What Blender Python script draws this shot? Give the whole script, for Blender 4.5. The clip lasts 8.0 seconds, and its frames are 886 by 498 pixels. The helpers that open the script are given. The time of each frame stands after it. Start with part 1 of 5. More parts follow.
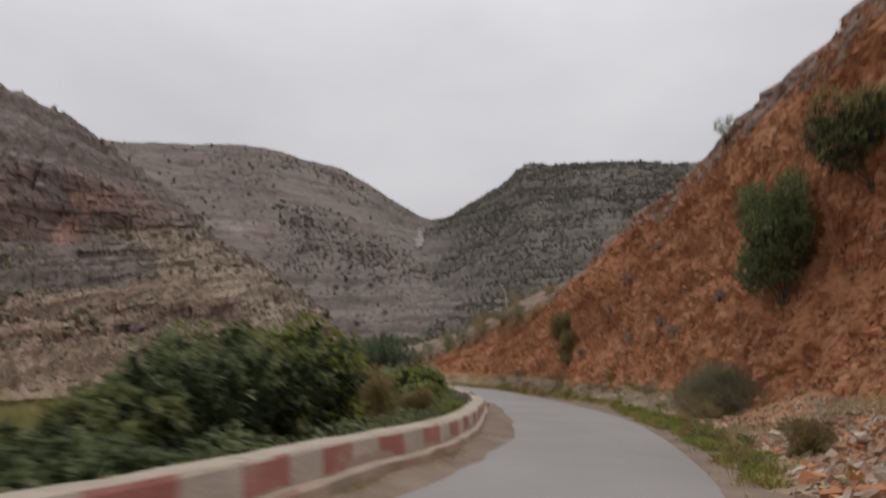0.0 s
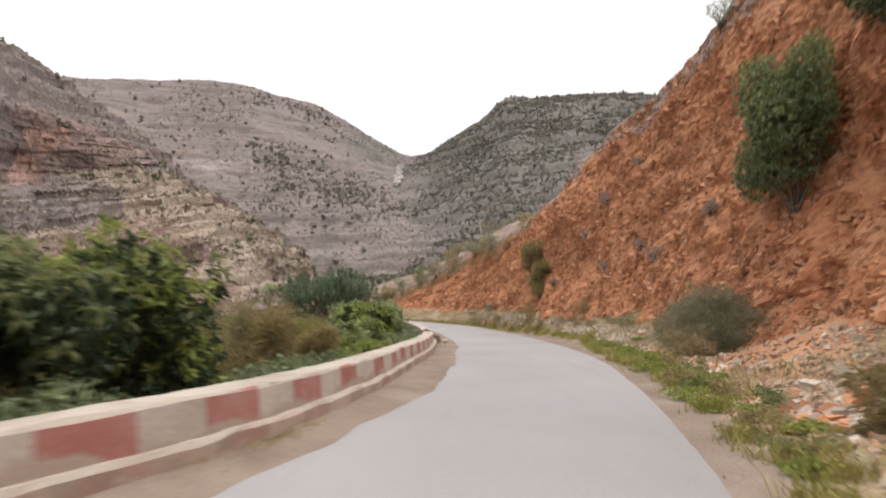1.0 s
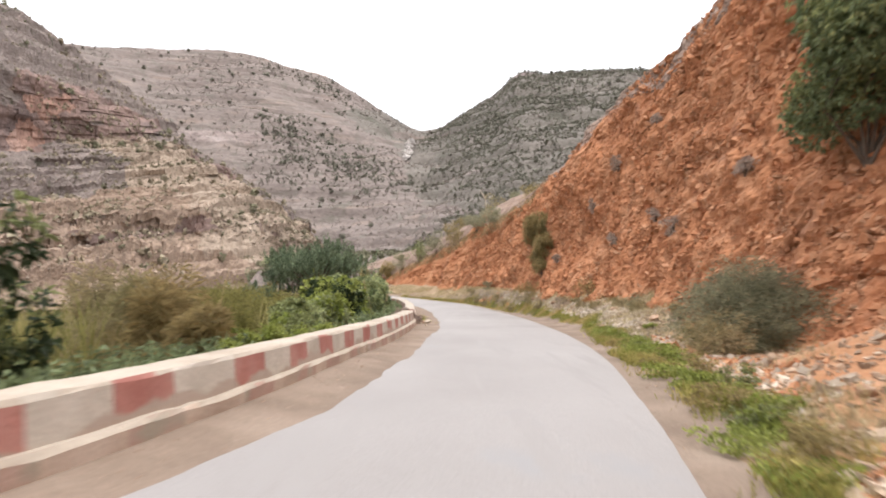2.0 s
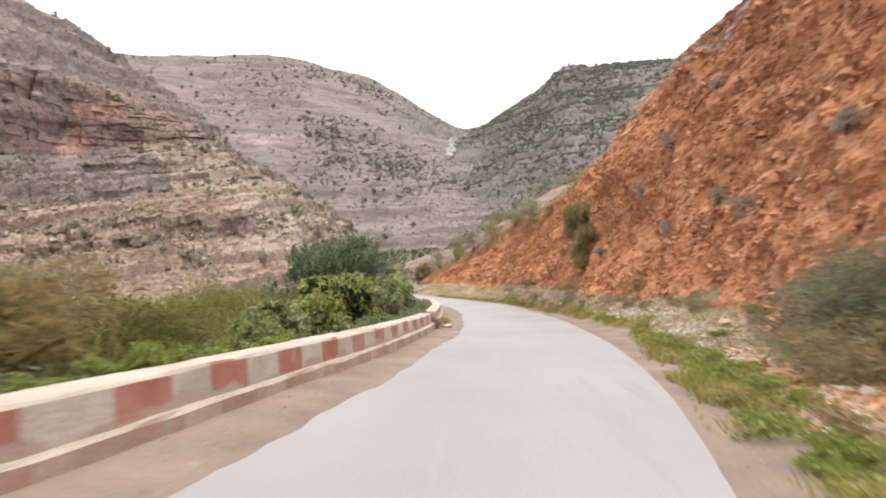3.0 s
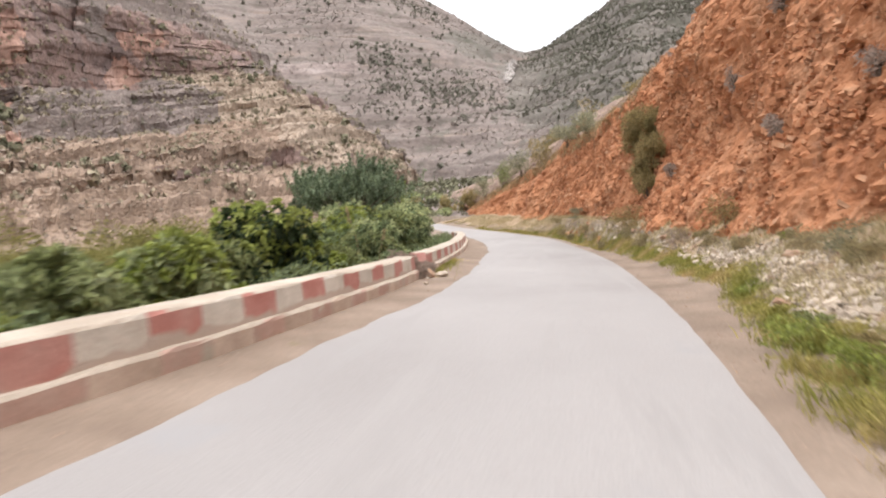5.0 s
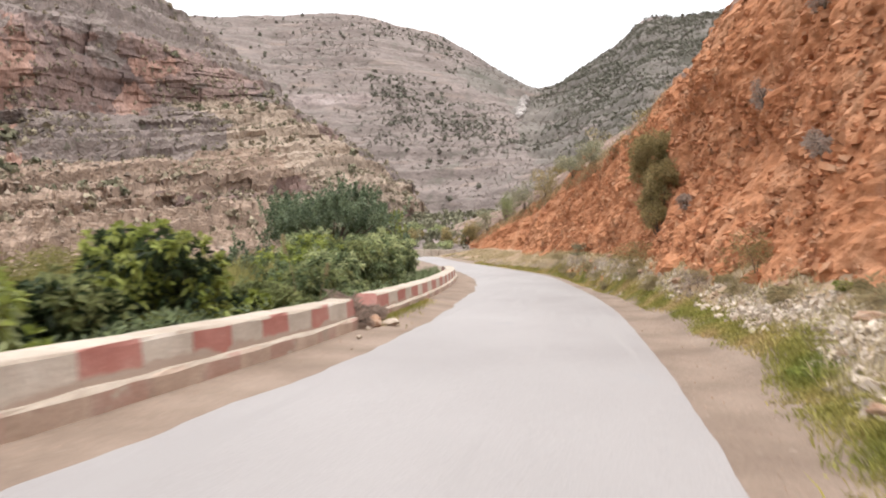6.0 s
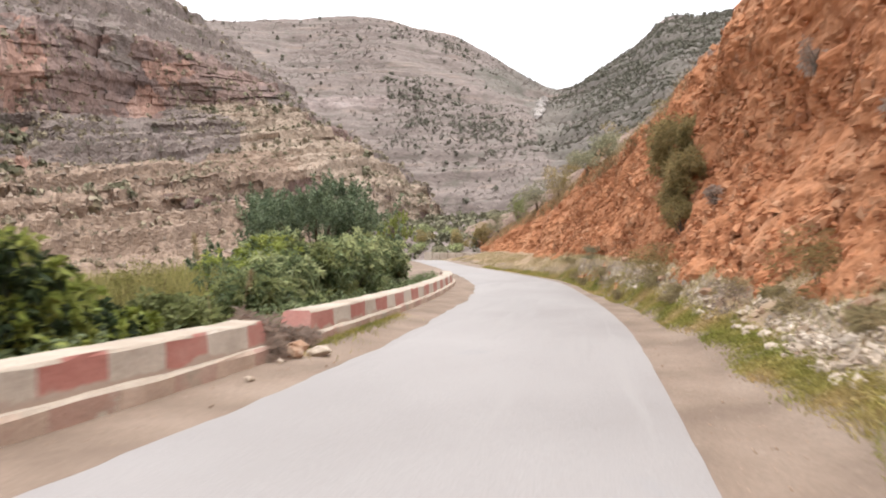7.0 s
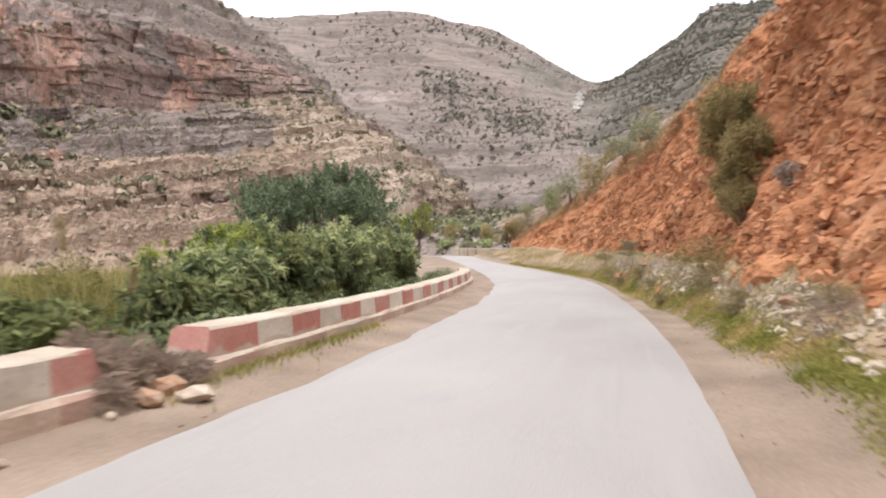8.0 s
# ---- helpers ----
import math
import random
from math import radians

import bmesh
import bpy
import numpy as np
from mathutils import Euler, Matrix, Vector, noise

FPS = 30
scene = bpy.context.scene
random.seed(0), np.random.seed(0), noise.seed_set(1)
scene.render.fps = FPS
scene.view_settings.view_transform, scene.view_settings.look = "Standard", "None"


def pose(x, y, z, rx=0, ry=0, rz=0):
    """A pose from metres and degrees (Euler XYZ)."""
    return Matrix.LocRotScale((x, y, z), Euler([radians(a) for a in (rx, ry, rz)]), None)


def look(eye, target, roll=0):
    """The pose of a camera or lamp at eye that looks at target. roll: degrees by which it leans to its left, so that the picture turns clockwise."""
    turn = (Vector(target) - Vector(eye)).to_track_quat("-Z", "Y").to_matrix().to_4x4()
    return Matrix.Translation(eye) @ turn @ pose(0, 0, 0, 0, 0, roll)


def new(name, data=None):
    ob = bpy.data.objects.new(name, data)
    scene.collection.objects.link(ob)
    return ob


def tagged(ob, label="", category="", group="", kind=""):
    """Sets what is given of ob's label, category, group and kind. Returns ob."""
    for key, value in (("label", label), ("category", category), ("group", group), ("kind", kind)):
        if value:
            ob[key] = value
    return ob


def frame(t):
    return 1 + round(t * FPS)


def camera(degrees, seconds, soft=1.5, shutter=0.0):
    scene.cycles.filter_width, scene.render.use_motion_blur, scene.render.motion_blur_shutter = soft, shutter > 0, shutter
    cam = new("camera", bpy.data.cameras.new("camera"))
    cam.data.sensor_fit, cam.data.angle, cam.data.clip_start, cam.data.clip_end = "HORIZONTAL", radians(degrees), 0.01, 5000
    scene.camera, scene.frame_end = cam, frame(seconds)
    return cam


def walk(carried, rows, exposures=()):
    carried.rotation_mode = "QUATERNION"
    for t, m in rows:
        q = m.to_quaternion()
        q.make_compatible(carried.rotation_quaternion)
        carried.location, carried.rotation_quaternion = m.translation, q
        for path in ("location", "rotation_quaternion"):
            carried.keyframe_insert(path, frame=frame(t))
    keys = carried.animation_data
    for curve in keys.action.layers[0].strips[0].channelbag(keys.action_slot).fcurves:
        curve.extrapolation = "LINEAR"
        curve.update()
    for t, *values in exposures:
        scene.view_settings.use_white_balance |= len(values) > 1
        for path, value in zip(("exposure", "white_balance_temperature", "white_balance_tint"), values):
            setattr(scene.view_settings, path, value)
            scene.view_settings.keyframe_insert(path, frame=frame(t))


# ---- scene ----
cam = camera(69.3, 8.0, soft=1.9, shutter=0.8)
METRES, EYE, TILT, LEAN, TURN = 30.0, 1.35, 11.7, 0.0, 0.0
ROWS = [
    (0.0, -0.0033, -0.0009, -0.0046, -0.0, 0.0, -0.0),
    (0.5, 0.0252, 0.0791, -0.0232, -1.3, -3.88, -0.04),
    (1.0, 0.0499, 0.1499, -0.0384, -1.56, -5.52, 0.91),
    (1.5, 0.0724, 0.217, -0.0522, -1.42, -7.49, -0.27),
    (3.0, 0.1199, 0.3979, -0.0884, 3.5, -7.57, 1.38),
    (3.5, 0.1347, 0.4633, -0.1017, 6.5, -10.48, 0.79),
    (4.0, 0.1451, 0.5174, -0.1125, 7.97, -14.45, 1.08),
    (4.5, 0.1552, 0.5774, -0.1248, 8.71, -14.76, 2.13),
    (5.0, 0.1625, 0.6415, -0.1368, 8.84, -13.52, 2.87),
    (6.5, 0.1912, 0.8138, -0.1699, 10.71, -10.03, 1.08),
    (7.0, 0.1974, 0.8706, -0.1804, 11.75, -10.19, 2.06),
    (7.5, 0.2018, 0.9298, -0.1921, 13.1, -9.97, 2.67),
    (8.0, 0.2019, 0.9856, -0.2038, 15.05, -10.43, 2.32),
]
EXPOSURE = [(0.0, -1.18), (0.5, -0.68), (1.0, -0.16), (1.5, 0.2), (3.0, 0.26), (8.0, 0.28)]
walk(cam, [(t, pose(0, 0, EYE, TILT, LEAN, TURN) @ pose(METRES * x, METRES * y, METRES * z, 90 + pitch, roll, yaw)) for t, x, y, z, yaw, pitch, roll in ROWS], EXPOSURE)

# ---- sky and sun: bright overcast ----
SUN_UP, SUN_ROUND, ZENITH = radians(52), radians(200), 22.0
world = bpy.data.worlds.new("overcast_sky")
scene.world = world
world.use_nodes = True
wn, wl = world.node_tree.nodes, world.node_tree.links
wn.clear()
w_out, w_bg = wn.new("ShaderNodeOutputWorld"), wn.new("ShaderNodeBackground")
w_sky, w_mix = wn.new("ShaderNodeTexSky"), wn.new("ShaderNodeMixRGB")
w_sky.sky_type, w_sky.sun_disc = "NISHITA", False
w_sky.sun_elevation, w_sky.sun_rotation = SUN_UP, SUN_ROUND
w_co, w_map, w_noise, w_ramp = wn.new("ShaderNodeTexCoord"), wn.new("ShaderNodeMapping"), wn.new("ShaderNodeTexNoise"), wn.new("ShaderNodeValToRGB")
w_map.inputs["Scale"].default_value = (1.0, 1.0, 2.2)
w_noise.inputs["Scale"].default_value, w_noise.inputs["Detail"].default_value = 2.2, 5.0
w_ramp.color_ramp.elements[0].position, w_ramp.color_ramp.elements[0].color = 0.3, (0.87, 0.865, 0.90, 1)
w_ramp.color_ramp.elements[1].position, w_ramp.color_ramp.elements[1].color = 0.7, (1.06, 1.055, 1.09, 1)
# an overcast dome: twice as bright overhead as at the horizon
w_sep, w_up, w_dome = wn.new("ShaderNodeSeparateXYZ"), wn.new("ShaderNodeMapRange"), wn.new("ShaderNodeVectorMath")
w_up.inputs["From Min"].default_value, w_up.inputs["From Max"].default_value = 0.0, 1.0
w_up.inputs["To Min"].default_value, w_up.inputs["To Max"].default_value = ZENITH / 2.0, ZENITH
w_dome.operation = "SCALE"
wl.new(w_co.outputs["Generated"], w_sep.inputs["Vector"])
wl.new(w_sep.outputs["Z"], w_up.inputs["Value"])
wl.new(w_up.outputs["Result"], w_dome.inputs["Scale"])
wl.new(w_ramp.outputs["Color"], w_dome.inputs["Vector"])
w_mix.inputs["Fac"].default_value = 0.96
wl.new(w_co.outputs["Generated"], w_map.inputs["Vector"])
wl.new(w_map.outputs["Vector"], w_noise.inputs["Vector"])
wl.new(w_noise.outputs["Fac"], w_ramp.inputs["Fac"])
wl.new(w_sky.outputs["Color"], w_mix.inputs["Color1"])
wl.new(w_dome.outputs["Vector"], w_mix.inputs["Color2"])
wl.new(w_mix.outputs["Color"], w_bg.inputs["Color"])
wl.new(w_bg.outputs["Background"], w_out.inputs["Surface"])
w_bg.inputs["Strength"].default_value = 0.1
sun_data = bpy.data.lights.new("sun", "SUN")
sun_data.energy, sun_data.angle, sun_data.color = 2.4, radians(25), (1.0, 0.96, 0.9)
sun = new("sun", sun_data)
sun.matrix_world = look((-60 * math.sin(SUN_ROUND), -60 * math.cos(SUN_ROUND) - 60, 120), (0, 20, 0))


# ---- materials ----
def material(name, colors, scale=3.0, fine=30.0, rough=0.9, bump=0.3, grit=0.25, space="Object", stretch=(1, 1, 1), spots=None, translucent=0.0, depth=0.02):
    """Two scales of noise over a few colours, with relief. spots: (colour, scale, threshold) of patches."""
    m = bpy.data.materials.new(name)
    m.use_nodes = True
    n, l = m.node_tree.nodes, m.node_tree.links
    b = n["Principled BSDF"]
    b.inputs["Roughness"].default_value = rough
    b.inputs["Specular IOR Level"].default_value = 0.25
    co, mp = n.new("ShaderNodeTexCoord"), n.new("ShaderNodeMapping")
    mp.inputs["Scale"].default_value = stretch
    l.new(co.outputs[space], mp.inputs["Vector"])
    big, small, ramp = n.new("ShaderNodeTexNoise"), n.new("ShaderNodeTexNoise"), n.new("ShaderNodeValToRGB")
    for tex, sc, det in ((big, scale, 6.0), (small, fine, 5.0)):
        tex.inputs["Scale"].default_value, tex.inputs["Detail"].default_value = sc, det
        l.new(mp.outputs["Vector"], tex.inputs["Vector"])
    els = ramp.color_ramp.elements
    while len(els) < len(colors):
        els.new(0.5)
    for i, (e, c) in enumerate(zip(els, colors)):
        e.position, e.color = 0.32 + 0.36 * i / max(1, len(colors) - 1), (*c, 1)
    l.new(big.outputs["Fac"], ramp.inputs["Fac"])
    color = ramp.outputs["Color"]
    mixg = n.new("ShaderNodeMixRGB")
    mixg.blend_type, mixg.inputs["Fac"].default_value = "OVERLAY", grit
    l.new(color, mixg.inputs["Color1"])
    l.new(small.outputs["Fac"], mixg.inputs["Color2"])
    color = mixg.outputs["Color"]
    for sc, size, cut, *run in spots or ():
        sn, sr, sm = n.new("ShaderNodeTexNoise"), n.new("ShaderNodeValToRGB"), n.new("ShaderNodeMixRGB")
        sn.inputs["Scale"].default_value, sn.inputs["Detail"].default_value, sn.inputs["Roughness"].default_value = size, 7.0, 0.65
        sr.color_ramp.elements[0].position, sr.color_ramp.elements[1].position = cut, cut + 0.08
        if run:
            along = n.new("ShaderNodeMapping")
            along.inputs["Scale"].default_value = run[0]
            l.new(co.outputs[space], along.inputs["Vector"])
            l.new(along.outputs["Vector"], sn.inputs["Vector"])
        else:
            l.new(mp.outputs["Vector"], sn.inputs["Vector"])
        l.new(sn.outputs["Fac"], sr.inputs["Fac"])
        l.new(sr.outputs["Color"], sm.inputs["Fac"])
        l.new(color, sm.inputs["Color1"])
        sm.inputs["Color2"].default_value = (*sc, 1)
        color = sm.outputs["Color"]
    l.new(color, b.inputs["Base Color"])
    if bump:
        bp = n.new("ShaderNodeBump")
        bp.inputs["Strength"].default_value, bp.inputs["Distance"].default_value = bump, depth
        l.new(small.outputs["Fac"], bp.inputs["Height"])
        l.new(bp.outputs["Normal"], b.inputs["Normal"])
    if translucent:
        t, mix, out = n.new("ShaderNodeBsdfTranslucent"), n.new("ShaderNodeMixShader"), n["Material Output"]
        mix.inputs["Fac"].default_value = translucent
        l.new(color, t.inputs["Color"])
        l.new(b.outputs["BSDF"], mix.inputs[1])
        l.new(t.outputs["BSDF"], mix.inputs[2])
        l.new(mix.outputs["Shader"], out.inputs["Surface"])
    return m


def island_tint(m, amount=0.5, by_object=False):
    """Vary brightness from leaf to leaf (or from piece to piece)."""
    n, l = m.node_tree.nodes, m.node_tree.links
    b = n["Principled BSDF"]
    src = b.inputs["Base Color"].links[0].from_socket
    info = n.new("ShaderNodeObjectInfo") if by_object else n.new("ShaderNodeNewGeometry")
    mr, hs = n.new("ShaderNodeMapRange"), n.new("ShaderNodeHueSaturation")
    mr.inputs["To Min"].default_value, mr.inputs["To Max"].default_value = 1 - amount, 1 + amount
    l.new(info.outputs["Random" if by_object else "Random Per Island"], mr.inputs["Value"])
    l.new(mr.outputs["Result"], hs.inputs["Value"])
    for k in list(src.links):
        if k.to_node != hs:
            to = k.to_socket
            l.remove(k)
            l.new(hs.outputs["Color"], to)
    l.new(src, hs.inputs["Color"])
    return m


ASPHALT = material("worn_asphalt", [(0.245, 0.228, 0.222), (0.28, 0.263, 0.257), (0.305, 0.287, 0.281)], 0.25, 60, 0.85, 0.3, 0.2, spots=[((0.262, 0.255, 0.258), 0.4, 0.60), ((0.268, 0.252, 0.246), 1.2, 0.55, (1, 0.10, 1)), ((0.286, 0.269, 0.262), 1.1, 0.58, (1, 0.06, 1)), ((0.245, 0.238, 0.24), 2.6, 0.70)], stretch=(1, 0.6, 1))
DIRT = material("roadside_dirt", [(0.168, 0.124, 0.095), (0.217, 0.163, 0.126), (0.26, 0.201, 0.159)], 0.8, 25, 0.95, 0.6, 0.35, spots=[((0.286, 0.231, 0.187), 9.0, 0.63), ((0.158, 0.136, 0.065), 1.2, 0.66)])
EARTH = material("orange_earth", [(0.336, 0.139, 0.067), (0.405, 0.18, 0.089), (0.45, 0.229, 0.127)], 0.5, 5, 0.95, 1.0, 0.5, spots=[((0.287, 0.136, 0.08), 0.22, 0.60), ((0.327, 0.17, 0.106), 0.6, 0.63), ((0.454, 0.248, 0.145), 1.6, 0.64)], depth=0.12)
ORANGE_TALUS = material("orange_talus", [(0.325, 0.15, 0.073), (0.382, 0.201, 0.109), (0.412, 0.255, 0.16)], 0.9, 14, 0.95, 0.8, 0.45, spots=[((0.332, 0.15, 0.073), 0.5, 0.56)], depth=0.06)
CREST_SOIL = material("brown_crest_soil", [(0.179, 0.122, 0.092), (0.243, 0.171, 0.135), (0.307, 0.229, 0.186)], 0.7, 6, 0.95, 0.9, 0.5, depth=0.12)
TALUS = material("pale_talus", [(0.242, 0.165, 0.103), (0.315, 0.228, 0.15), (0.382, 0.294, 0.213)], 1.0, 14, 0.95, 0.8, 0.4, depth=0.05)
ORANGE_STONE = island_tint(material("orange_stone", [(0.345, 0.144, 0.071), (0.414, 0.194, 0.099), (0.454, 0.261, 0.159)], 2.0, 20, 0.9, 0.5, 0.3), 0.25)
WEATHERED_STONE = island_tint(material("weathered_orange_stone", [(0.258, 0.15, 0.095), (0.326, 0.211, 0.143), (0.381, 0.286, 0.218)], 3.0, 25, 0.9, 0.6, 0.4), 0.25, True)
PALE_STONE = island_tint(material("pale_stone", [(0.304, 0.242, 0.186), (0.399, 0.331, 0.264), (0.496, 0.428, 0.356)], 2.0, 20, 0.9, 0.5, 0.3), 0.3)
TAN_STONE = island_tint(material("tan_stone", [(0.258, 0.173, 0.116), (0.34, 0.241, 0.17), (0.408, 0.326, 0.255)], 2.0, 20, 0.9, 0.5, 0.3), 0.28)
CONCRETE = material("weathered_concrete", [(0.362, 0.278, 0.22), (0.468, 0.369, 0.3), (0.552, 0.454, 0.378)], 1.2, 25, 0.9, 0.4, 0.3, spots=[((0.462, 0.286, 0.239), 0.7, 0.62), ((0.571, 0.49, 0.422), 0.9, 0.60), ((0.314, 0.241, 0.188), 2.0, 0.61)])
COPING = material("pale_wall_top", [(0.333, 0.276, 0.222), (0.395, 0.336, 0.276), (0.439, 0.382, 0.319)], 1.2, 25, 0.9, 0.4, 0.3, spots=[((0.29, 0.236, 0.19), 1.6, 0.62)])


def worn_paint(name, colors, bare=(0.385, 0.308, 0.258)):
    """Paint that stops in an uneven line above the plinth, over bare concrete."""
    m = material(name, colors, 1.6, 22, 0.85, 0.35, 0.25, spots=[(bare, 1.3, 0.60), (bare, 5.0, 0.66)])
    n, l = m.node_tree.nodes, m.node_tree.links
    b = n["Principled BSDF"]
    src = b.inputs["Base Color"].links[0].from_socket
    co, sep, wave, add, edge, mix = n.new("ShaderNodeTexCoord"), n.new("ShaderNodeSeparateXYZ"), n.new("ShaderNodeTexNoise"), n.new("ShaderNodeMath"), n.new("ShaderNodeMapRange"), n.new("ShaderNodeMixRGB")
    wave.inputs["Scale"].default_value, wave.inputs["Detail"].default_value = 1.5, 6.0
    l.new(co.outputs["Object"], sep.inputs["Vector"])
    l.new(co.outputs["Object"], wave.inputs["Vector"])
    add.operation = "MULTIPLY_ADD"
    l.new(wave.outputs["Fac"], add.inputs[0])
    add.inputs[1].default_value = -0.62
    l.new(sep.outputs["Z"], add.inputs[2])
    edge.inputs["From Min"].default_value, edge.inputs["From Max"].default_value = -0.075, -0.03
    l.new(add.outputs["Value"], edge.inputs["Value"])
    l.new(edge.outputs["Result"], mix.inputs["Fac"])
    mix.inputs["Color1"].default_value = (*bare, 1)
    l.new(src, mix.inputs["Color2"])
    l.new(mix.outputs["Color"], b.inputs["Base Color"])
    return m


WHITE_PAINT = worn_paint("dirty_white_paint", [(0.39, 0.34, 0.288), (0.467, 0.417, 0.359), (0.53, 0.478, 0.419)])
RED_PAINT = worn_paint("faded_red_paint", [(0.335, 0.137, 0.114), (0.384, 0.177, 0.149), (0.422, 0.243, 0.206)])
RED_PLINTH = material("plinth_with_faded_red", [(0.372, 0.268, 0.221), (0.422, 0.282, 0.234), (0.461, 0.36, 0.304)], 1.3, 25, 0.9, 0.4, 0.3, spots=[((0.372, 0.331, 0.27), 1.1, 0.52), ((0.512, 0.494, 0.429), 2.0, 0.62)])
EVEN = (1, 1, 1)
HILL = material("scrubby_limestone", [(0.162, 0.132, 0.119), (0.227, 0.183, 0.167), (0.19, 0.156, 0.138), (0.281, 0.227, 0.206)], 0.16, 1.1, 0.95, 0.9, 0.42, spots=[((0.12, 0.108, 0.083), 0.35, 0.56, EVEN), ((0.299, 0.25, 0.233), 0.7, 0.62, (1, 1, 2.2)), ((0.131, 0.111, 0.086), 1.3, 0.63, EVEN)], depth=0.6, stretch=(1, 1, 1.8))
# far slopes: distance haze put into the colours; bands mix beds, scrub, ledge shadow
FAR_HILL = material("hazed_far_scrubland", [(0.166, 0.136, 0.123), (0.2, 0.164, 0.148), (0.182, 0.15, 0.136), (0.22, 0.179, 0.162)], 0.05, 0.55, 0.95, 0.8, 0.5, spots=[((0.235, 0.184, 0.157), 0.14, 0.56, (0.25, 0.25, 1.6)), ((0.14, 0.121, 0.104), 0.2, 0.56, (0.16, 0.16, 2.2)), ((0.145, 0.13, 0.11), 0.14, 0.56, EVEN), ((0.25, 0.208, 0.187), 0.3, 0.61, (0.16, 0.16, 2.2)), ((0.138, 0.12, 0.102), 0.5, 0.62, (0.3, 0.3, 2.0))], depth=0.45, stretch=(1, 1, 1.8))
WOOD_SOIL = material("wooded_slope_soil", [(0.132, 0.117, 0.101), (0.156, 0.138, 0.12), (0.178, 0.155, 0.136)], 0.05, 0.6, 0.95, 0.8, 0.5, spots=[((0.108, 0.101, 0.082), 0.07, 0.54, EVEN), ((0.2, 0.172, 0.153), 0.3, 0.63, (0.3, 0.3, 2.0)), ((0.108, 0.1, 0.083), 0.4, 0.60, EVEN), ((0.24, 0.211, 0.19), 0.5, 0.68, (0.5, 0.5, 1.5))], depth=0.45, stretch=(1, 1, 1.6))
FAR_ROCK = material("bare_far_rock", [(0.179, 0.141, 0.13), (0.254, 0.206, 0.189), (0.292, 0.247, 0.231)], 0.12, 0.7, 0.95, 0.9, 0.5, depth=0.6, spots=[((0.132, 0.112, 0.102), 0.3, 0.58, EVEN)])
TAN_HILL = material("tan_rock_ledges", [(0.217, 0.157, 0.118), (0.296, 0.217, 0.163), (0.259, 0.187, 0.142), (0.356, 0.264, 0.203)], 0.18, 1.3, 0.95, 0.9, 0.42, spots=[((0.156, 0.123, 0.089), 0.5, 0.60, EVEN), ((0.184, 0.132, 0.104), 0.6, 0.60, (0.25, 0.25, 2.0)), ((0.399, 0.309, 0.245), 0.8, 0.60, (0.4, 0.4, 2.5))], depth=0.5, stretch=(1, 1, 2.0))
PALE_LEDGE = material("pale_bedded_limestone", [(0.273, 0.212, 0.164), (0.364, 0.288, 0.226), (0.314, 0.246, 0.191), (0.435, 0.351, 0.277)], 0.2, 1.4, 0.95, 0.9, 0.45, spots=[((0.202, 0.152, 0.115), 0.7, 0.60, (0.25, 0.25, 2.2)), ((0.172, 0.143, 0.098), 0.6, 0.66, EVEN)], depth=0.5, stretch=(1, 1, 2.0))
CLIFF = material("orange_cliff_rock", [(0.225, 0.135, 0.108), (0.304, 0.184, 0.144), (0.353, 0.219, 0.172), (0.412, 0.284, 0.238)], 0.16, 1.2, 0.95, 1.0, 0.5, depth=0.6, stretch=(1, 1, 0.5), spots=[((0.147, 0.105, 0.094), 0.25, 0.60, (1, 1, 0.25)), ((0.166, 0.116, 0.1), 0.5, 0.66, (0.2, 0.2, 1.2))])
BROWN_ROCK = material("red_brown_rock", [(0.145, 0.107, 0.099), (0.211, 0.147, 0.128), (0.251, 0.17, 0.146)], 0.14, 1.1, 0.95, 1.0, 0.5, depth=0.6, stretch=(1, 1, 0.7), spots=[((0.235, 0.165, 0.138), 0.4, 0.62, (1, 1, 0.5)), ((0.111, 0.089, 0.081), 0.35, 0.60, (1, 1, 0.4)), ((0.257, 0.211, 0.199), 0.6, 0.64, EVEN)])
HILL_ROCK = island_tint(material("ledge_rock", [(0.19, 0.15, 0.12), (0.28, 0.225, 0.18)], 1.0, 6, 0.95, 0.5, 0.4), 0.45)
OUTCROP = island_tint(material("pale_outcrop_rock", [(0.30, 0.27, 0.25), (0.42, 0.385, 0.36)], 0.5, 3, 0.95, 0.5, 0.4), 0.3)
SCRUB = island_tint(material("hill_scrub", [(0.192, 0.168, 0.118), (0.306, 0.259, 0.184)], 1.0, 6, 0.95, 0.6, 0.5), 0.4)
DARK_SCRUB = island_tint(material("dark_hill_bushes", [(0.122, 0.12, 0.078), (0.189, 0.18, 0.115)], 1.0, 6, 0.95, 0.6, 0.5), 0.35)
# far scrub and trees held near the slope's tone: distance haze again in colour
FAR_SCRUB = island_tint(material("hazed_far_scrub", [(0.228, 0.198, 0.177), (0.306, 0.263, 0.235)], 1.0, 6, 0.95, 0.6, 0.5), 0.3)
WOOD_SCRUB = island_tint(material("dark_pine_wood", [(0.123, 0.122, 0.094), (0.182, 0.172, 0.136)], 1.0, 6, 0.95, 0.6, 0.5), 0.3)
BARK = material("grey_bark", [(0.082, 0.061, 0.048), (0.15, 0.116, 0.088)], 6, 40, 0.9, 0.6, 0.3)
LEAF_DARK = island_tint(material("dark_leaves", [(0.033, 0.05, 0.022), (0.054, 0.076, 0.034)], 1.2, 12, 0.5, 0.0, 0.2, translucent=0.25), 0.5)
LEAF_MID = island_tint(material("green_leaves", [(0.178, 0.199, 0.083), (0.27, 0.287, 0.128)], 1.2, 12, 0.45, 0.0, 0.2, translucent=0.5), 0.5)
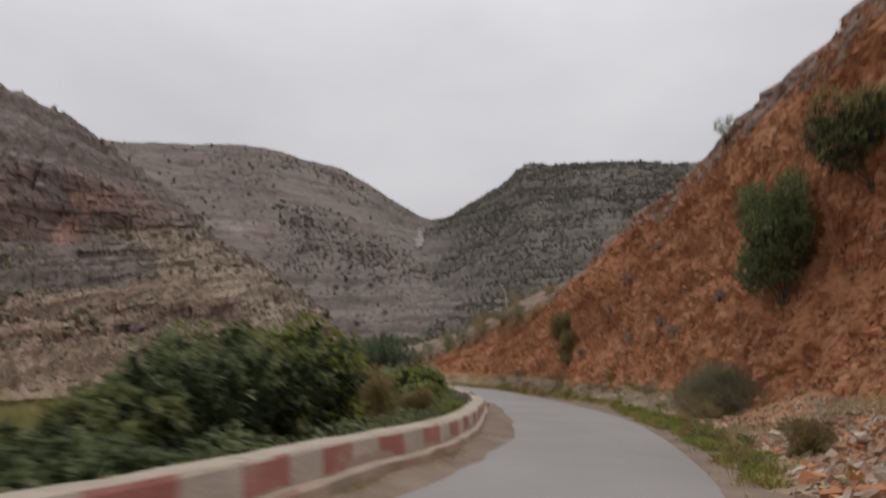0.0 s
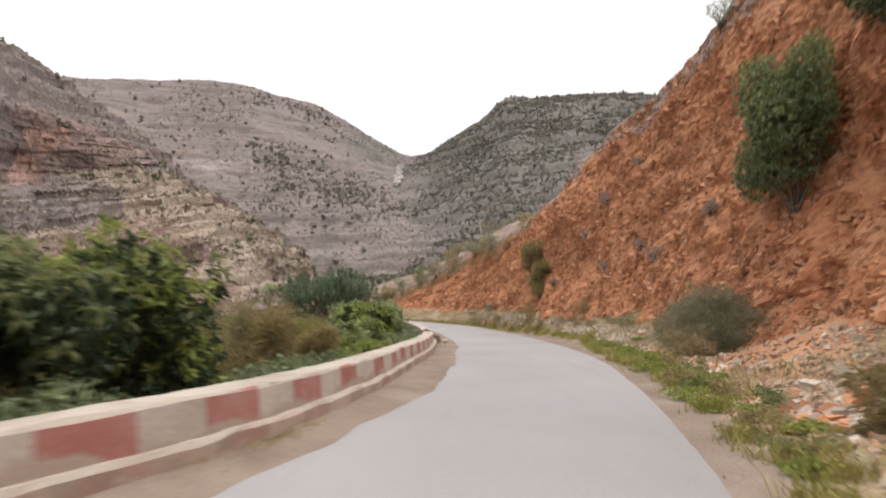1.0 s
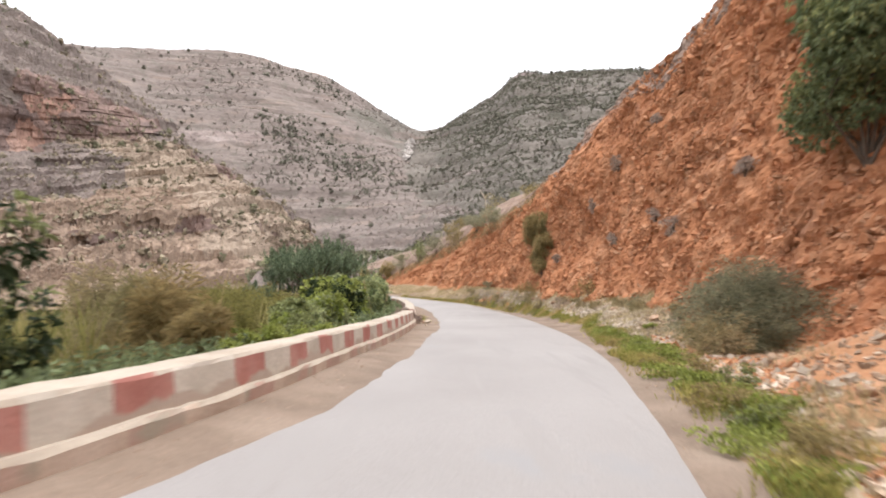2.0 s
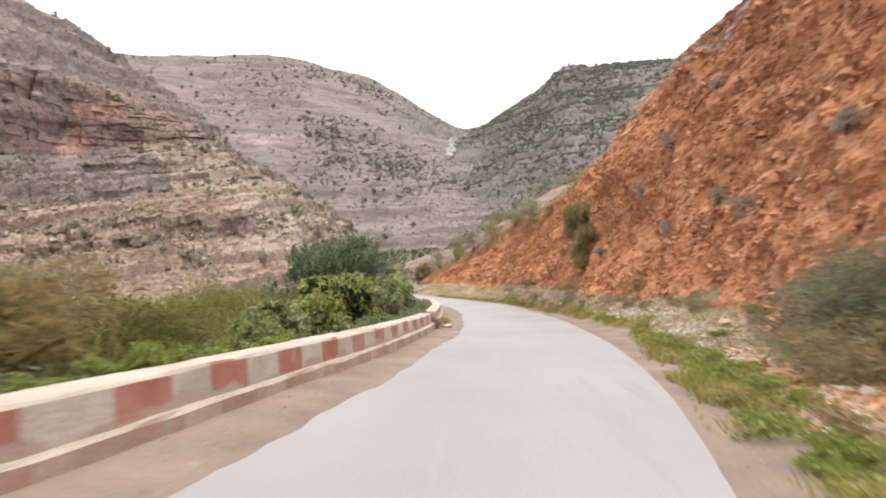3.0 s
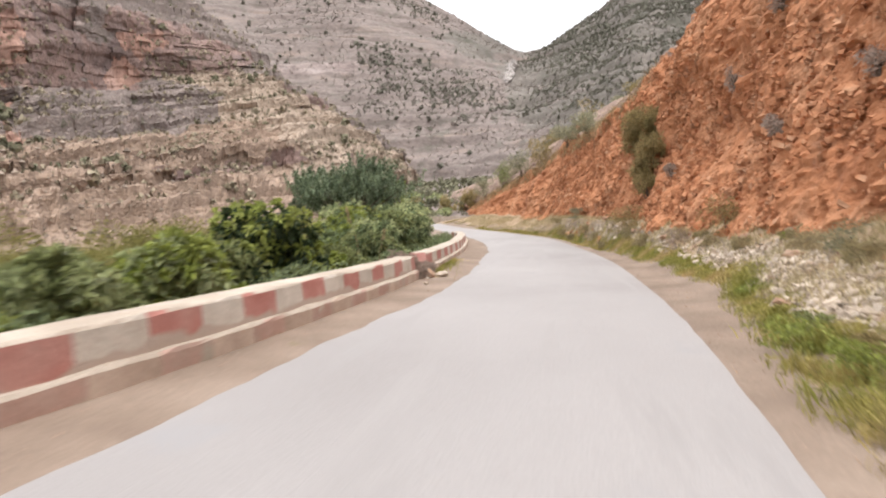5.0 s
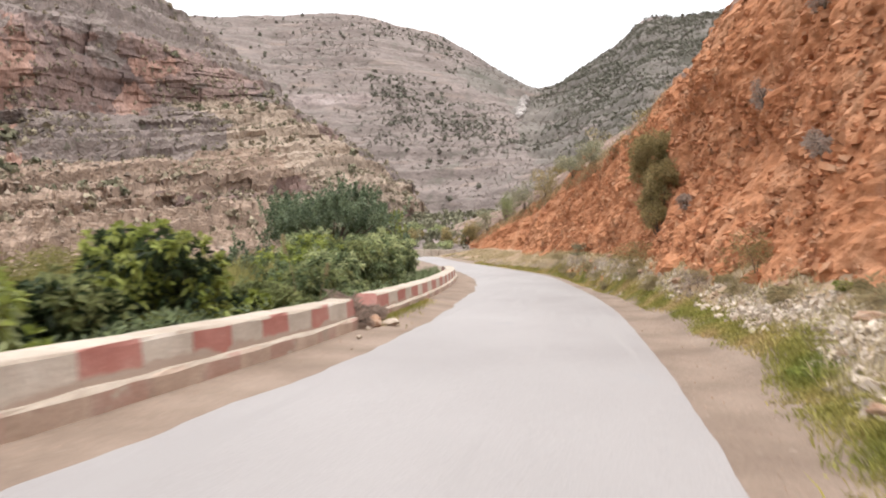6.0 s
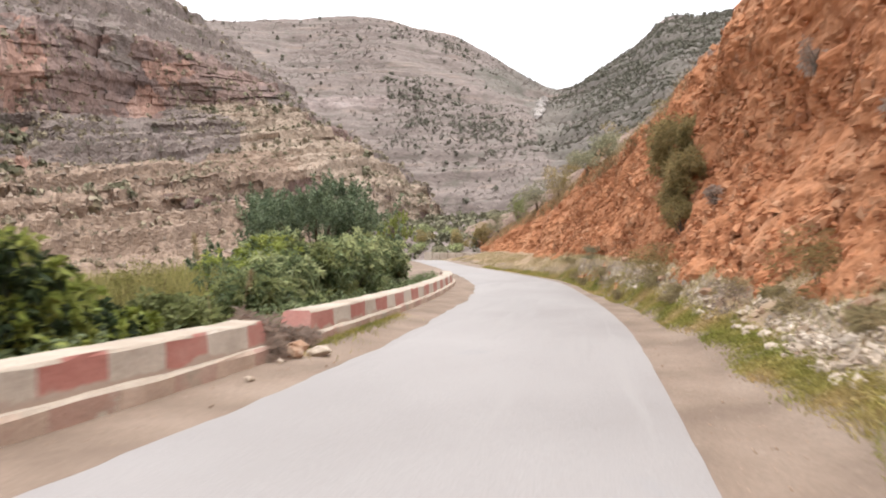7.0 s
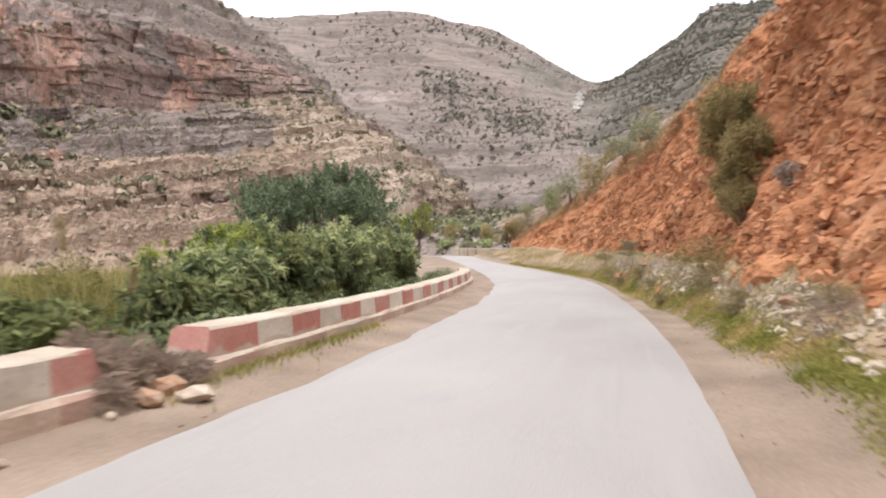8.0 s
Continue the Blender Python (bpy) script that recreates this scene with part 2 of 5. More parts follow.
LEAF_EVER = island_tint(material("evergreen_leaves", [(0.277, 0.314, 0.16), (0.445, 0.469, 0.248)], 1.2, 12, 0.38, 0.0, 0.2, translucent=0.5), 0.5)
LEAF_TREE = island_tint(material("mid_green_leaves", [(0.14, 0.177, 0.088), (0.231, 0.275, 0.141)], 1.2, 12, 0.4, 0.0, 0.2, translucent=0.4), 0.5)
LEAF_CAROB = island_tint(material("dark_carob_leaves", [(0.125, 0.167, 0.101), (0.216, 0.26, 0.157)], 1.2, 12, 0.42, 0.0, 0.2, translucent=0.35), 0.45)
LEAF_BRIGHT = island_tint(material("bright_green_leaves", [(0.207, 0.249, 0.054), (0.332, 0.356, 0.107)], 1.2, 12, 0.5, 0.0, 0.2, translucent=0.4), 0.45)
LEAF_GREY = island_tint(material("grey_green_leaves", [(0.258, 0.255, 0.164), (0.364, 0.349, 0.236)], 1.2, 12, 0.8, 0.0, 0.2, translucent=0.55), 0.35)
LEAF_OLIVE = island_tint(material("olive_green_leaves", [(0.266, 0.217, 0.1), (0.392, 0.313, 0.157)], 1.2, 12, 0.7, 0.0, 0.2, translucent=0.55), 0.4)
REED = island_tint(material("yellow_green_reeds", [(0.202, 0.206, 0.064), (0.284, 0.259, 0.094), (0.411, 0.326, 0.165)], 0.12, 6, 0.8, 0.0, 0.2, translucent=0.45), 0.4)
DRY = island_tint(material("dry_straw", [(0.245, 0.184, 0.095), (0.34, 0.258, 0.15)], 0.5, 8, 0.85, 0.0, 0.2, translucent=0.2), 0.35)
GRASS = island_tint(material("verge_grass", [(0.173, 0.195, 0.041), (0.264, 0.253, 0.065), (0.347, 0.293, 0.097), (0.458, 0.342, 0.166)], 0.8, 8, 0.7, 0.0, 0.2, translucent=0.3), 0.4)
GOLD = island_tint(material("golden_dry_reed", [(0.33, 0.262, 0.12), (0.47, 0.37, 0.19)], 0.5, 8, 0.85, 0.0, 0.2, translucent=0.4), 0.35)
TAN_GRASS = island_tint(material("olive_straw", [(0.298, 0.262, 0.131), (0.394, 0.329, 0.189), (0.473, 0.385, 0.245)], 0.6, 8, 0.85, 0.0, 0.2, translucent=0.25), 0.35)
TWIG = island_tint(material("dead_grey_twigs", [(0.29, 0.221, 0.18), (0.384, 0.307, 0.255)], 2, 12, 0.9, 0.0, 0.2), 0.3)


# ---- mesh tools ----
def link_mesh(name, verts, faces, mat, parent=None, smooth=False):
    me = bpy.data.meshes.new(name)
    verts, faces = np.asarray(verts, dtype=np.float32), np.asarray(faces, dtype=np.int32)
    k = faces.shape[1]
    me.vertices.add(len(verts))
    me.vertices.foreach_set("co", verts.ravel())
    me.loops.add(faces.size)
    me.loops.foreach_set("vertex_index", faces.ravel())
    me.polygons.add(len(faces))
    me.polygons.foreach_set("loop_start", np.arange(0, faces.size, k, dtype=np.int32))
    me.polygons.foreach_set("use_smooth", np.full(len(faces), smooth))
    me.update(calc_edges=True)
    me.validate()
    for one in mat if isinstance(mat, (list, tuple)) else [mat]:
        me.materials.append(one)
    ob = new(name, me)
    if parent:
        ob.parent = parent
    return ob


def empty(name, place=(0, 0, 0)):
    ob = new(name)
    ob.location = place
    ob.empty_display_size = 0.3
    return ob


def grid_faces(nu, nv):
    i = (np.arange(nu - 1)[:, None] * nv + np.arange(nv - 1)[None, :]).ravel()
    return np.stack([i, i + nv, i + nv + 1, i + 1], 1)


def hash_noise(x, y, seed=0):
    """Smooth value noise on a lattice, vectorised, -1 to 1."""
    def rnd(ix, iy):
        h = np.sin(ix * 127.1 + iy * 311.7 + seed * 74.7) * 43758.5453
        return (h - np.floor(h)) * 2 - 1
    ix, iy = np.floor(x), np.floor(y)
    fx, fy = x - ix, y - iy
    fx, fy = fx * fx * (3 - 2 * fx), fy * fy * (3 - 2 * fy)
    a, b, c, d = rnd(ix, iy), rnd(ix + 1, iy), rnd(ix, iy + 1), rnd(ix + 1, iy + 1)
    return a + (b - a) * fx + (c - a) * fy + (a - b - c + d) * fx * fy


def fractal(x, y, octaves=4, seed=0, gain=0.5):
    total, amp = 0.0, 1.0
    for o in range(octaves):
        total = total + amp * hash_noise(x * 2 ** o + 17.3 * o, y * 2 ** o - 9.1 * o, seed + o)
        amp *= gain
    return total


def blocks(u, v, seed):
    """Square-edged rock blocks: a random depth to each cell of a broken lattice, -1 to 1."""
    row = np.floor(v + 0.25 * hash_noise(u * 0.3, v * 0.3, seed))
    cell = np.floor(u + 0.5 * np.sin(row * 12.9 + seed) + 0.3 * hash_noise(u * 0.7, v * 0.5, seed + 1))
    h = np.sin(cell * 91.7 + row * 47.3 + seed * 13.1) * 9631.7
    return (h - np.floor(h)) * 2 - 1


def curve_through(xs, ys):
    """A smooth cubic curve through a few stations."""
    xs, ys = np.array(xs, float), np.array(ys, float)
    slope = np.gradient(ys, xs)

    def at(v):
        v = np.clip(np.asarray(v, float), xs[0], xs[-1])
        i = np.clip(np.searchsorted(xs, v) - 1, 0, len(xs) - 2)
        h = xs[i + 1] - xs[i]
        t = (v - xs[i]) / h
        return ys[i] * (1 + 2 * t) * (1 - t) ** 2 + ys[i + 1] * t * t * (3 - 2 * t) + h * slope[i] * t * (1 - t) ** 2 + h * slope[i + 1] * t * t * (t - 1)
    return at


def smoothstep(a, b, v):
    t = np.clip((v - a) / (b - a), 0, 1)
    return t * t * (3 - 2 * t)


# ---- the line of the road ----
road_left = curve_through([-40, -10, 0, 8, 11, 15, 20, 24, 28, 33, 38, 44, 50, 55, 60, 66, 75, 87, 100, 118], [-21.89, -7.89, -3.45, -0.47, 0.47, 1.38, 1.96, 2.22, 2.46, 2.73, 2.66, 2.44, 2.03, 1.36, 0.16, -1.70, -5.10, -10.60, -18.50, -40.00])
road_right = curve_through([-40, -10, 0, 8, 13, 16, 20, 24, 29, 35, 40, 46, 52, 59, 67, 75, 87, 100, 118], [-18.10, -4.20, 0.22, 3.17, 4.42, 5.03, 5.75, 6.24, 6.66, 6.88, 6.92, 6.62, 6.00, 4.93, 2.00, -1.95, -7.40, -14.80, -33.00])
wall_foot = curve_through([-10, 0, 6, 8, 11, 14, 17, 20, 24, 29, 33, 38, 42, 46, 51, 56, 62], [-8.72, -4.12, -1.60, -1.06, -0.04, 0.54, 0.91, 1.16, 1.52, 1.76, 1.85, 1.76, 1.60, 1.40, 0.95, 0.32, -1.50])
slope_foot = curve_through([-40.00, -10.00, 8.00, 17.80, 22.78, 27.98, 33.30, 38.50, 43.51, 48.52, 52.53, 58.55, 70.55, 90.55, 110.55], [-8, 4.6, 8.4, 9.2, 9.5, 9.55, 9.6, 9.2, 8.5, 7.7, 7.2, 6.2, 3.6, -3.6, -14])
slope_crest = curve_through([-40.00, 0.00, 16.82, 23.79, 30.10, 34.37, 38.50, 42.51, 46.52, 50.53, 54.54, 60.55, 68.55, 77.55, 91.55, 110.55], [14.2, 13.8, 13.2, 13.1, 13.1, 12.9, 12.4, 11.7, 10.9, 10.0, 9.3, 8.2, 7.9, 6.7, 4.5, 3])


def road_z(y):
    return 0.00055 * np.maximum(np.minimum(y, 84) - 30, 0) ** 2


def ground_z(x, y):
    """The natural ground: level by the road, lower in the valley beyond the parapet, rising to the foot of the cut."""
    base = road_z(y)
    yl = np.clip(y, -40, 117)
    out_left = wall_foot(np.clip(y, -10, 62)) - 0.7 - x
    out_left = np.where(y > 58, road_left(yl) - 2.0 - x, out_left)
    out_left = np.where(y < -8, road_left(yl) - 2.0 - x, out_left)
    valley = -1.9 * smoothstep(0.0, 7.0, out_left) - 1.2 * smoothstep(8, 40, out_left)
    right = x - road_right(yl) - 0.7
    reach = np.maximum(slope_foot(np.clip(y, -40, 110)) - road_right(yl) - 0.7, 0.5)
    rise = (0.85 - 0.72 * smoothstep(17, 20, y) * smoothstep(28, 24, y)) * np.clip(right / reach, 0, 1.35) ** 1.2
    # dirt swept up against the parapet
    heap = (0.03 + 0.06 * smoothstep(26, 19, y) + 0.04 * smoothstep(35, 37, y)) * smoothstep(0.0, 0.55, road_left(yl) - x) * (y < 58)
    lumps = 0.10 * fractal(x * 0.7, y * 0.7, 3, 5) * smoothstep(0.0, 1.2, np.maximum(right - 0.2, out_left))
    bank = 0.16 * np.clip(np.minimum(y, 135) - 92, 0, 60) * smoothstep(0.5, 4.0, right)
    return base - 0.045 + valley + rise * (right > 0) + bank + heap + lumps


# ---- ground sheet ----
def spaced(*runs):
    return np.unique(np.concatenate([np.arange(a, b, s) for a, b, s in runs]))


gx = spaced((-3000, -300, 300), (-300, -60, 30), (-60, -14, 2.0), (-14, 3, 0.3), (3, 12, 0.1), (12, 14, 0.3), (14, 60, 3), (60, 300, 30), (300, 3001, 300))
gy = spaced((-3000, -300, 300), (-300, -20, 20), (-20, 4, 0.4), (4, 28, 0.12), (28, 70, 0.4), (70, 125, 1.5), (125, 300, 15), (300, 3001, 300))
GX, GY = np.meshgrid(gx, gy, indexing="ij")
GZ = ground_z(GX, GY) + 0.006 * hash_noise(GX * 2.1, GY * 2.1, 9)
ground = tagged(link_mesh("ground", np.stack([GX, GY, GZ], -1).reshape(-1, 3), grid_faces(len(gx), len(gy)), [DIRT, TALUS, HILL, ORANGE_TALUS], smooth=True), "brown stony dirt ground beside the asphalt road", "ground", kind="structure")

inside = (GX > road_right(np.clip(GY, -40, 117)) + 0.72 + 0.65 * smoothstep(22, 30, GY) + 0.25 * fractal(GX, GY, 2, 77) + 0.22 * fractal(GX * 4, GY * 4, 2, 76) * smoothstep(29, 26, GY)) & (GY > -40) & (GY < 117)
zone = np.where((GY > 90) & (np.hypot(GX, GY) < 400), 2, inside.astype(np.int32))
apron = inside & (GY < 24 + 2 * fractal(GX * 0.5, GY * 0.5, 2, 79)) & (GX > road_right(np.clip(GY, -40, 117)) + 1.25 + 0.35 * fractal(GX * 0.8, GY * 0.8, 2, 78) + 0.4 * fractal(GX * 3.5, GY * 3.5, 3, 75))
zone = np.where(apron, 3, zone)
ground.data.polygons.foreach_set("material_index", zone[:-1, :-1].ravel().astype(np.int32))

# ---- road ----
ry = np.arange(-40, 118, 0.25)
ru = np.linspace(0, 1, 25)
left_edge = road_left(ry) + 0.07 * fractal(ry * 0.9, ry * 0 + 3, 4, 21)
right_edge = road_right(ry) + 0.010 * fractal(ry * 1.6, ry * 0 + 8, 4, 22)
RX = left_edge[:, None] + (right_edge - left_edge)[:, None] * ru[None, :]
RY = np.repeat(ry[:, None], len(ru), 1)
RZ = road_z(RY) + 0.035 * (1 - (2 * ru[None, :] - 1) ** 4) - 0.025 + 0.006 * fractal(RX * 0.5, RY * 0.5, 3, 31)
RZ[:, 0] -= 0.03
RZ[:, -1] -= 0.006
road = tagged(link_mesh("road", np.stack([RX, RY, RZ], -1).reshape(-1, 3), grid_faces(len(ry), len(ru)), ASPHALT, smooth=True), "narrow pale grey worn asphalt road with ragged edges", "road", kind="structure")

# ---- the orange road cut ----
def cut_profile(high, share):
    """How far the face lies behind its foot: a raked lower part, steeper above, rounded at the crest."""
    return 0.42 * np.minimum(high, 4) + 0.20 * np.maximum(high - 4, 0) + 0.9 * share ** 5 - 0.3 * (1 - smoothstep(0, 1.2, high))


def cut_relief(y, z):
    big = 0.34 * fractal(y * 0.22, z * 0.25, 3, 51) + 0.24 * (np.abs(fractal(y * 0.55, z * 0.6, 3, 55)) - 0.4)
    ribs = 0.18 * np.abs(hash_noise(y * 0.8 + z * 0.1, z * 0.12, 63))
    beds = 0.12 * hash_noise(y * 0.12, z * 1.3 + 0.1 * y, 65)
    return big + ribs + beds


sy = np.concatenate([np.arange(-40, 6, 0.6), np.arange(6, 66, 0.13), np.arange(66, 110, 0.35)])
sv = np.concatenate([np.linspace(0, 1, 125), 1 + np.linspace(0.02, 1, 10)])
crest_h = slope_crest(sy) + 0.3 * fractal(sy * 0.35, sy * 0 + 1, 4, 41)
foot_zz = road_z(sy) + 0.2
SV = sv[None, :]
SY = np.repeat(sy[:, None], len(sv), 1)
up = np.clip(SV, 0, 1)
SZ = foot_zz[:, None] + (crest_h - foot_zz)[:, None] * up
high = SZ - foot_zz[:, None]
beyond = np.maximum(SV - 1, 0)
fade = smoothstep(0.0, 0.7, high)
chips = 0.17 * np.abs(fractal(SY * 1.9, SZ * 1.5, 2, 59)) + 0.09 * fractal(SY * 4.3, SZ * 3.7, 2, 61) + 0.05 * blocks(SY * 2.6, SZ * 3.0, 60)
SX = slope_foot(sy)[:, None] + cut_profile(high, up) + 60 * beyond ** 2 + (cut_relief(SY, SZ) + chips) * fade * (1 - np.clip(beyond * 4, 0, 1) * 0.7)
SZ = SZ + (7.0 + 5.5 * smoothstep(58, 74, SY)) * beyond + 0.12 * fractal(SY * 1.3, SX * 1.3, 2, 67) * fade
cut = tagged(link_mesh("cut_slope", np.stack([SX, SY, SZ], -1).reshape(-1, 3), grid_faces(len(sy), len(sv))[:, ::-1], [EARTH, CREST_SOIL, TALUS], smooth=False), "steep orange earth and rubble road cut", "slope", kind="structure")
topsoil = (SV + 0.07 * fractal(SY * 0.3, SZ * 0.4, 3, 69) > 0.86 + 0.10 * smoothstep(30, 55, SY)) * 1
cut.data.polygons.foreach_set("material_index", topsoil[:-1, :-1].ravel().astype(np.int32))


def face_x(y, z):
    """The face of the cut at a station and height."""
    h = z - road_z(y) - 0.2
    c = slope_crest(y) - road_z(y) - 0.2
    return slope_foot(y) + cut_profile(h, np.clip(h / c, 0, 1)) + cut_relief(y, z) * smoothstep(0.0, 0.7, h) + 0.05


# ---- hills ----
OX, OY = 4.0, 12.0


def radial_hill(name, az, foot_r, foot_z, crest_r, crest_el, profile, nr, spans, terrace, rough, mats, label, seed):
    """A hillside between a foot line and a crest line, given by bearing; ledged by its broken rock beds."""
    cols = np.concatenate([np.arange(*span) for span in spans])
    fr, fz, cr = np.interp(cols, az, foot_r), np.interp(cols, az, foot_z), np.interp(cols, az, crest_r)
    ce = curve_through(az, crest_el)(cols)
    cz = cr * np.tan(np.radians(ce)) + 1.35
    v = np.linspace(0, 1, nr)
    pv = np.interp(v, *profile)
    R = fr[:, None] + (cr - fr)[:, None] * v[None, :]
    Z = fz[:, None] + (cz - fz)[:, None] * pv[None, :]
    A = np.radians(cols)[:, None] + 0 * R
    X, Y = OX + R * np.sin(A), OY + R * np.cos(A)
    inner = np.sin(np.pi * v)[None, :]
    Z = Z + fractal(X * 0.012, Y * 0.012, 3, seed) * rough * 3 * inner
    # gullies run down the slope
    Z = Z - rough * 1.6 * np.abs(fractal(A * 9.0, R * 0.004, 3, seed + 2)) * inner
    for height, amount in terrace:
        bed = (Z + 0.06 * X + 0.5 * height * fractal(X * 0.02, Y * 0.02, 3, seed + 5)) / height
        saw = bed - np.floor(bed)
        broken = np.clip(0.55 + 1.0 * fractal(X * 0.045, np.floor(bed) * 3.1, 3, seed + 7), 0, 1.3)
        Z = Z + height * amount * (smoothstep(0.76, 1.0, saw) - saw) * broken * smoothstep(0, 0.05, 1 - v)[None, :]
    Z = Z + rough * 0.45 * fractal(X * 0.17, Y * 0.17, 3, seed + 9)
    X = np.concatenate([X, X[:, -1:] + 260 * np.sin(A[:, -1:])], 1)
    Y = np.concatenate([Y, Y[:, -1:] + 260 * np.cos(A[:, -1:])], 1)
    Z = np.concatenate([Z, Z[:, -1:] - 30], 1)
    ob = tagged(link_mesh(name, np.stack([X, Y, Z], -1).reshape(-1, 3), grid_faces(len(cols), X.shape[1]), mats, smooth=True), label, "hill", kind="structure")
    # darker soil under the wood on one side of the notch, bands of bare reddish rock on the other
    xm, ym, zm = X[:-1, :-1], Y[:-1, :-1], Z[:-1, :-1]
    mottle = fractal(xm * 0.02, zm * 0.05, 4, seed + 3)
    tier = np.where(xm + 30 * mottle > 5 - 0.25 * zm, 1, 0)
    tier = np.where((np.abs(zm - 78 - 0.05 * xm) < 12) & (xm < -30) & (mottle > 0.45), 2, tier)
    tier = np.where((zm > 112) & (xm > 15) & (mottle > 0.35), 2, tier)
    ob.data.polygons.foreach_set("material_index", tier.ravel().astype(np.int32))
    return ob, X, Y, Z


def bedded_hill(name, label, seed):
    """A hillside of tilted limestone beds: tan ledges over a dark overhung band, a grey bench, a cliff, a rough brown top."""
    px, py, pz = 5.5, 22.0, 1.3
    az = [-88, -60, -46, -41, -36, -32.6, -28.5, -24.5, -22.6, -19, -15.5, -13, -11.7, -10.8]
    # the lines along the hill: distance and elevation
    dist = [[62, 70, 80, 86, 95, 103, 112, 126, 134, 146, 160, 170, 178, 182],
            [70, 80, 96, 104, 116, 124, 136, 150, 157, 166, 176, 181, 185, 187],
            [74, 85, 101, 110, 122, 130, 142, 158, 165, 173, 182, 186, 188, 189],
            [90, 101, 118, 132, 152, 166, 180, 190, 193, 196, 198, 198, 196, 194],
            [105, 118, 140, 156, 181, 196, 206, 206, 204, 204, 204, 202, 199, 196],
            [110, 123, 146, 162, 187, 203, 213, 213, 210, 208, 207, 204, 201, 198],
            [160, 175, 200, 215, 232, 240, 240, 232, 226, 218, 214, 210, 206, 202]]
    rise = [[-2.5, -2.0, -1.6, -1.4, -1.2, -1.0, -0.8, -0.6, -0.4, -0.2, 0, 0, 0, 0],
            [2.6, 2.8, 3.0, 3.3, 3.8, 4.1, 4.4, 4.9, 5.0, 5.0, 4.2, 3.2, 2.2, 0.8],
            [4.4, 4.6, 4.8, 5.1, 5.7, 6.2, 6.8, 7.5, 7.8, 7.6, 6.0, 4.6, 3.0, 1.0],
            [6.0, 6.2, 6.5, 7.2, 7.9, 8.4, 9.2, 10.2, 10.6, 9.6, 7.2, 5.8, 3.8, 1.3],
            [10.4, 10.6, 10.9, 11.2, 11.6, 12.4, 12.8, 13.0, 11.6, 10.1, 7.6, 6.2, 4.1, 1.5],
            [15.6, 15.6, 16.0, 17.2, 16.8, 16.0, 14.8, 13.6, 11.9, 10.3, 7.8, 6.4, 4.2, 1.6],
            [24, 24, 23.6, 22.6, 21.4, 19.7, 17.3, 14.1, 12.1, 10.5, 8.0, 6.6, 4.4, 1.8]]
    cols = np.concatenate([np.arange(-88, -52, 0.6), np.arange(-52, -10.8, 0.135)])
    steps = [40, 60, 150, 120, 105, 80]
    lines = []
    for d, e in zip(dist, rise):
        r = curve_through(az, d)(cols) + 2.2 * fractal(cols * 0.45, cols * 0 + d[0], 3, seed)
        lift = np.interp(cols, az, e) + 0.16 * hash_noise(cols * 1.3, cols * 0 + e[0], seed + 1)
        lines.append((r, r * np.tan(np.radians(lift))))
    R, H, V = [], [], []
    for k, n in enumerate(steps):
        t = np.linspace(0, 1, n, endpoint=k == len(steps) - 1)[None, :]
        shape = t + 0.16 * np.sin(2 * np.pi * t) * (k == 2) + (k == 5) * 0.35 * t * (1 - t)
        R.append(lines[k][0][:, None] + (lines[k + 1][0] - lines[k][0])[:, None] * t)
        H.append(lines[k][1][:, None] + (lines[k + 1][1] - lines[k][1])[:, None] * shape)
        V.append(k + t + 0 * R[-1])
    R, H, V = np.concatenate(R, 1), np.concatenate(H, 1), np.concatenate(V, 1)
    A = np.radians(cols)[:, None] + 0 * R
    along = 150 * A
    hem = smoothstep(0.0, 0.4, V) * smoothstep(6.0, 5.75, V)
    # broad gullies and bulges, then rubble
    R = R + hem * (3.4 * fractal(along * 0.028, H * 0.05, 3, seed + 2) + 0.9 * fractal(along * 0.16, H * 0.2, 3, seed + 3))
    # the beds climb toward the nose of the spur, the lower ones less
    dip = (along + 80) * (0.16 + 0.20 * smoothstep(0.6, 2.2, V))
    cliff = smoothstep(3.9, 4.05, V) * smoothstep(5.1, 4.95, V) * smoothstep(-0.40, -0.46, A)
    tread = 1 - cliff
    for thick, amount, gap in ((7.5, 0.45, 0.03), (3.1, 0.62, 0.035), (1.35, 0.68, 0.045)):
        bed = (H - dip + 0.30 * thick * fractal(along * 0.035, H * 0.03, 3, seed + 5) + 0.07 * thick * fractal(along * 0.4, H * 0.2, 3, seed + 6)) / thick
        saw = bed - np.floor(bed)
        strong = np.clip(0.8 + 0.75 * fractal(along * gap, np.floor(bed) * 3.7, 3, seed + 7), 0.0, 1.25)
        H = H + thick * amount * (smoothstep(0.72, 1.0, saw) - saw + 0.36) * strong * hem * tread
        R = R - 0.12 * thick * smoothstep(0.80, 0.98, saw) * strong * hem * tread
    # the overhung dark band and the cliff break into blocks
    band = smoothstep(0.9, 1.1, V) * smoothstep(2.1, 1.9, V)
    R = R + band * (0.9 * blocks(along * 0.22, (H - dip) * 0.5, seed + 8) + 0.7 * fractal(along * 0.3, H * 0.3, 3, seed + 9)) * hem
    R = R + cliff * (1.3 * blocks(along * 0.10, (H - dip) * 0.15, seed + 10) + 0.7 * blocks(along * 0.33, (H - dip) * 0.42, seed + 11) + 0.5 * fractal(along * 0.4, H * 0.25, 3, seed + 12))
    # a long roof juts out at mid height of the cliff
    part = V - 4
    R = R - cliff * 1.3 * smoothstep(0.40, 0.44, part) * (0.35 + 0.65 * smoothstep(0.95, 0.5, part)) * np.clip(0.5 + fractal(along * 0.06, along * 0, 2, seed + 13), 0, 1)
    bench = smoothstep(2.9, 3.2, V) * smoothstep(4.0, 3.8, V)
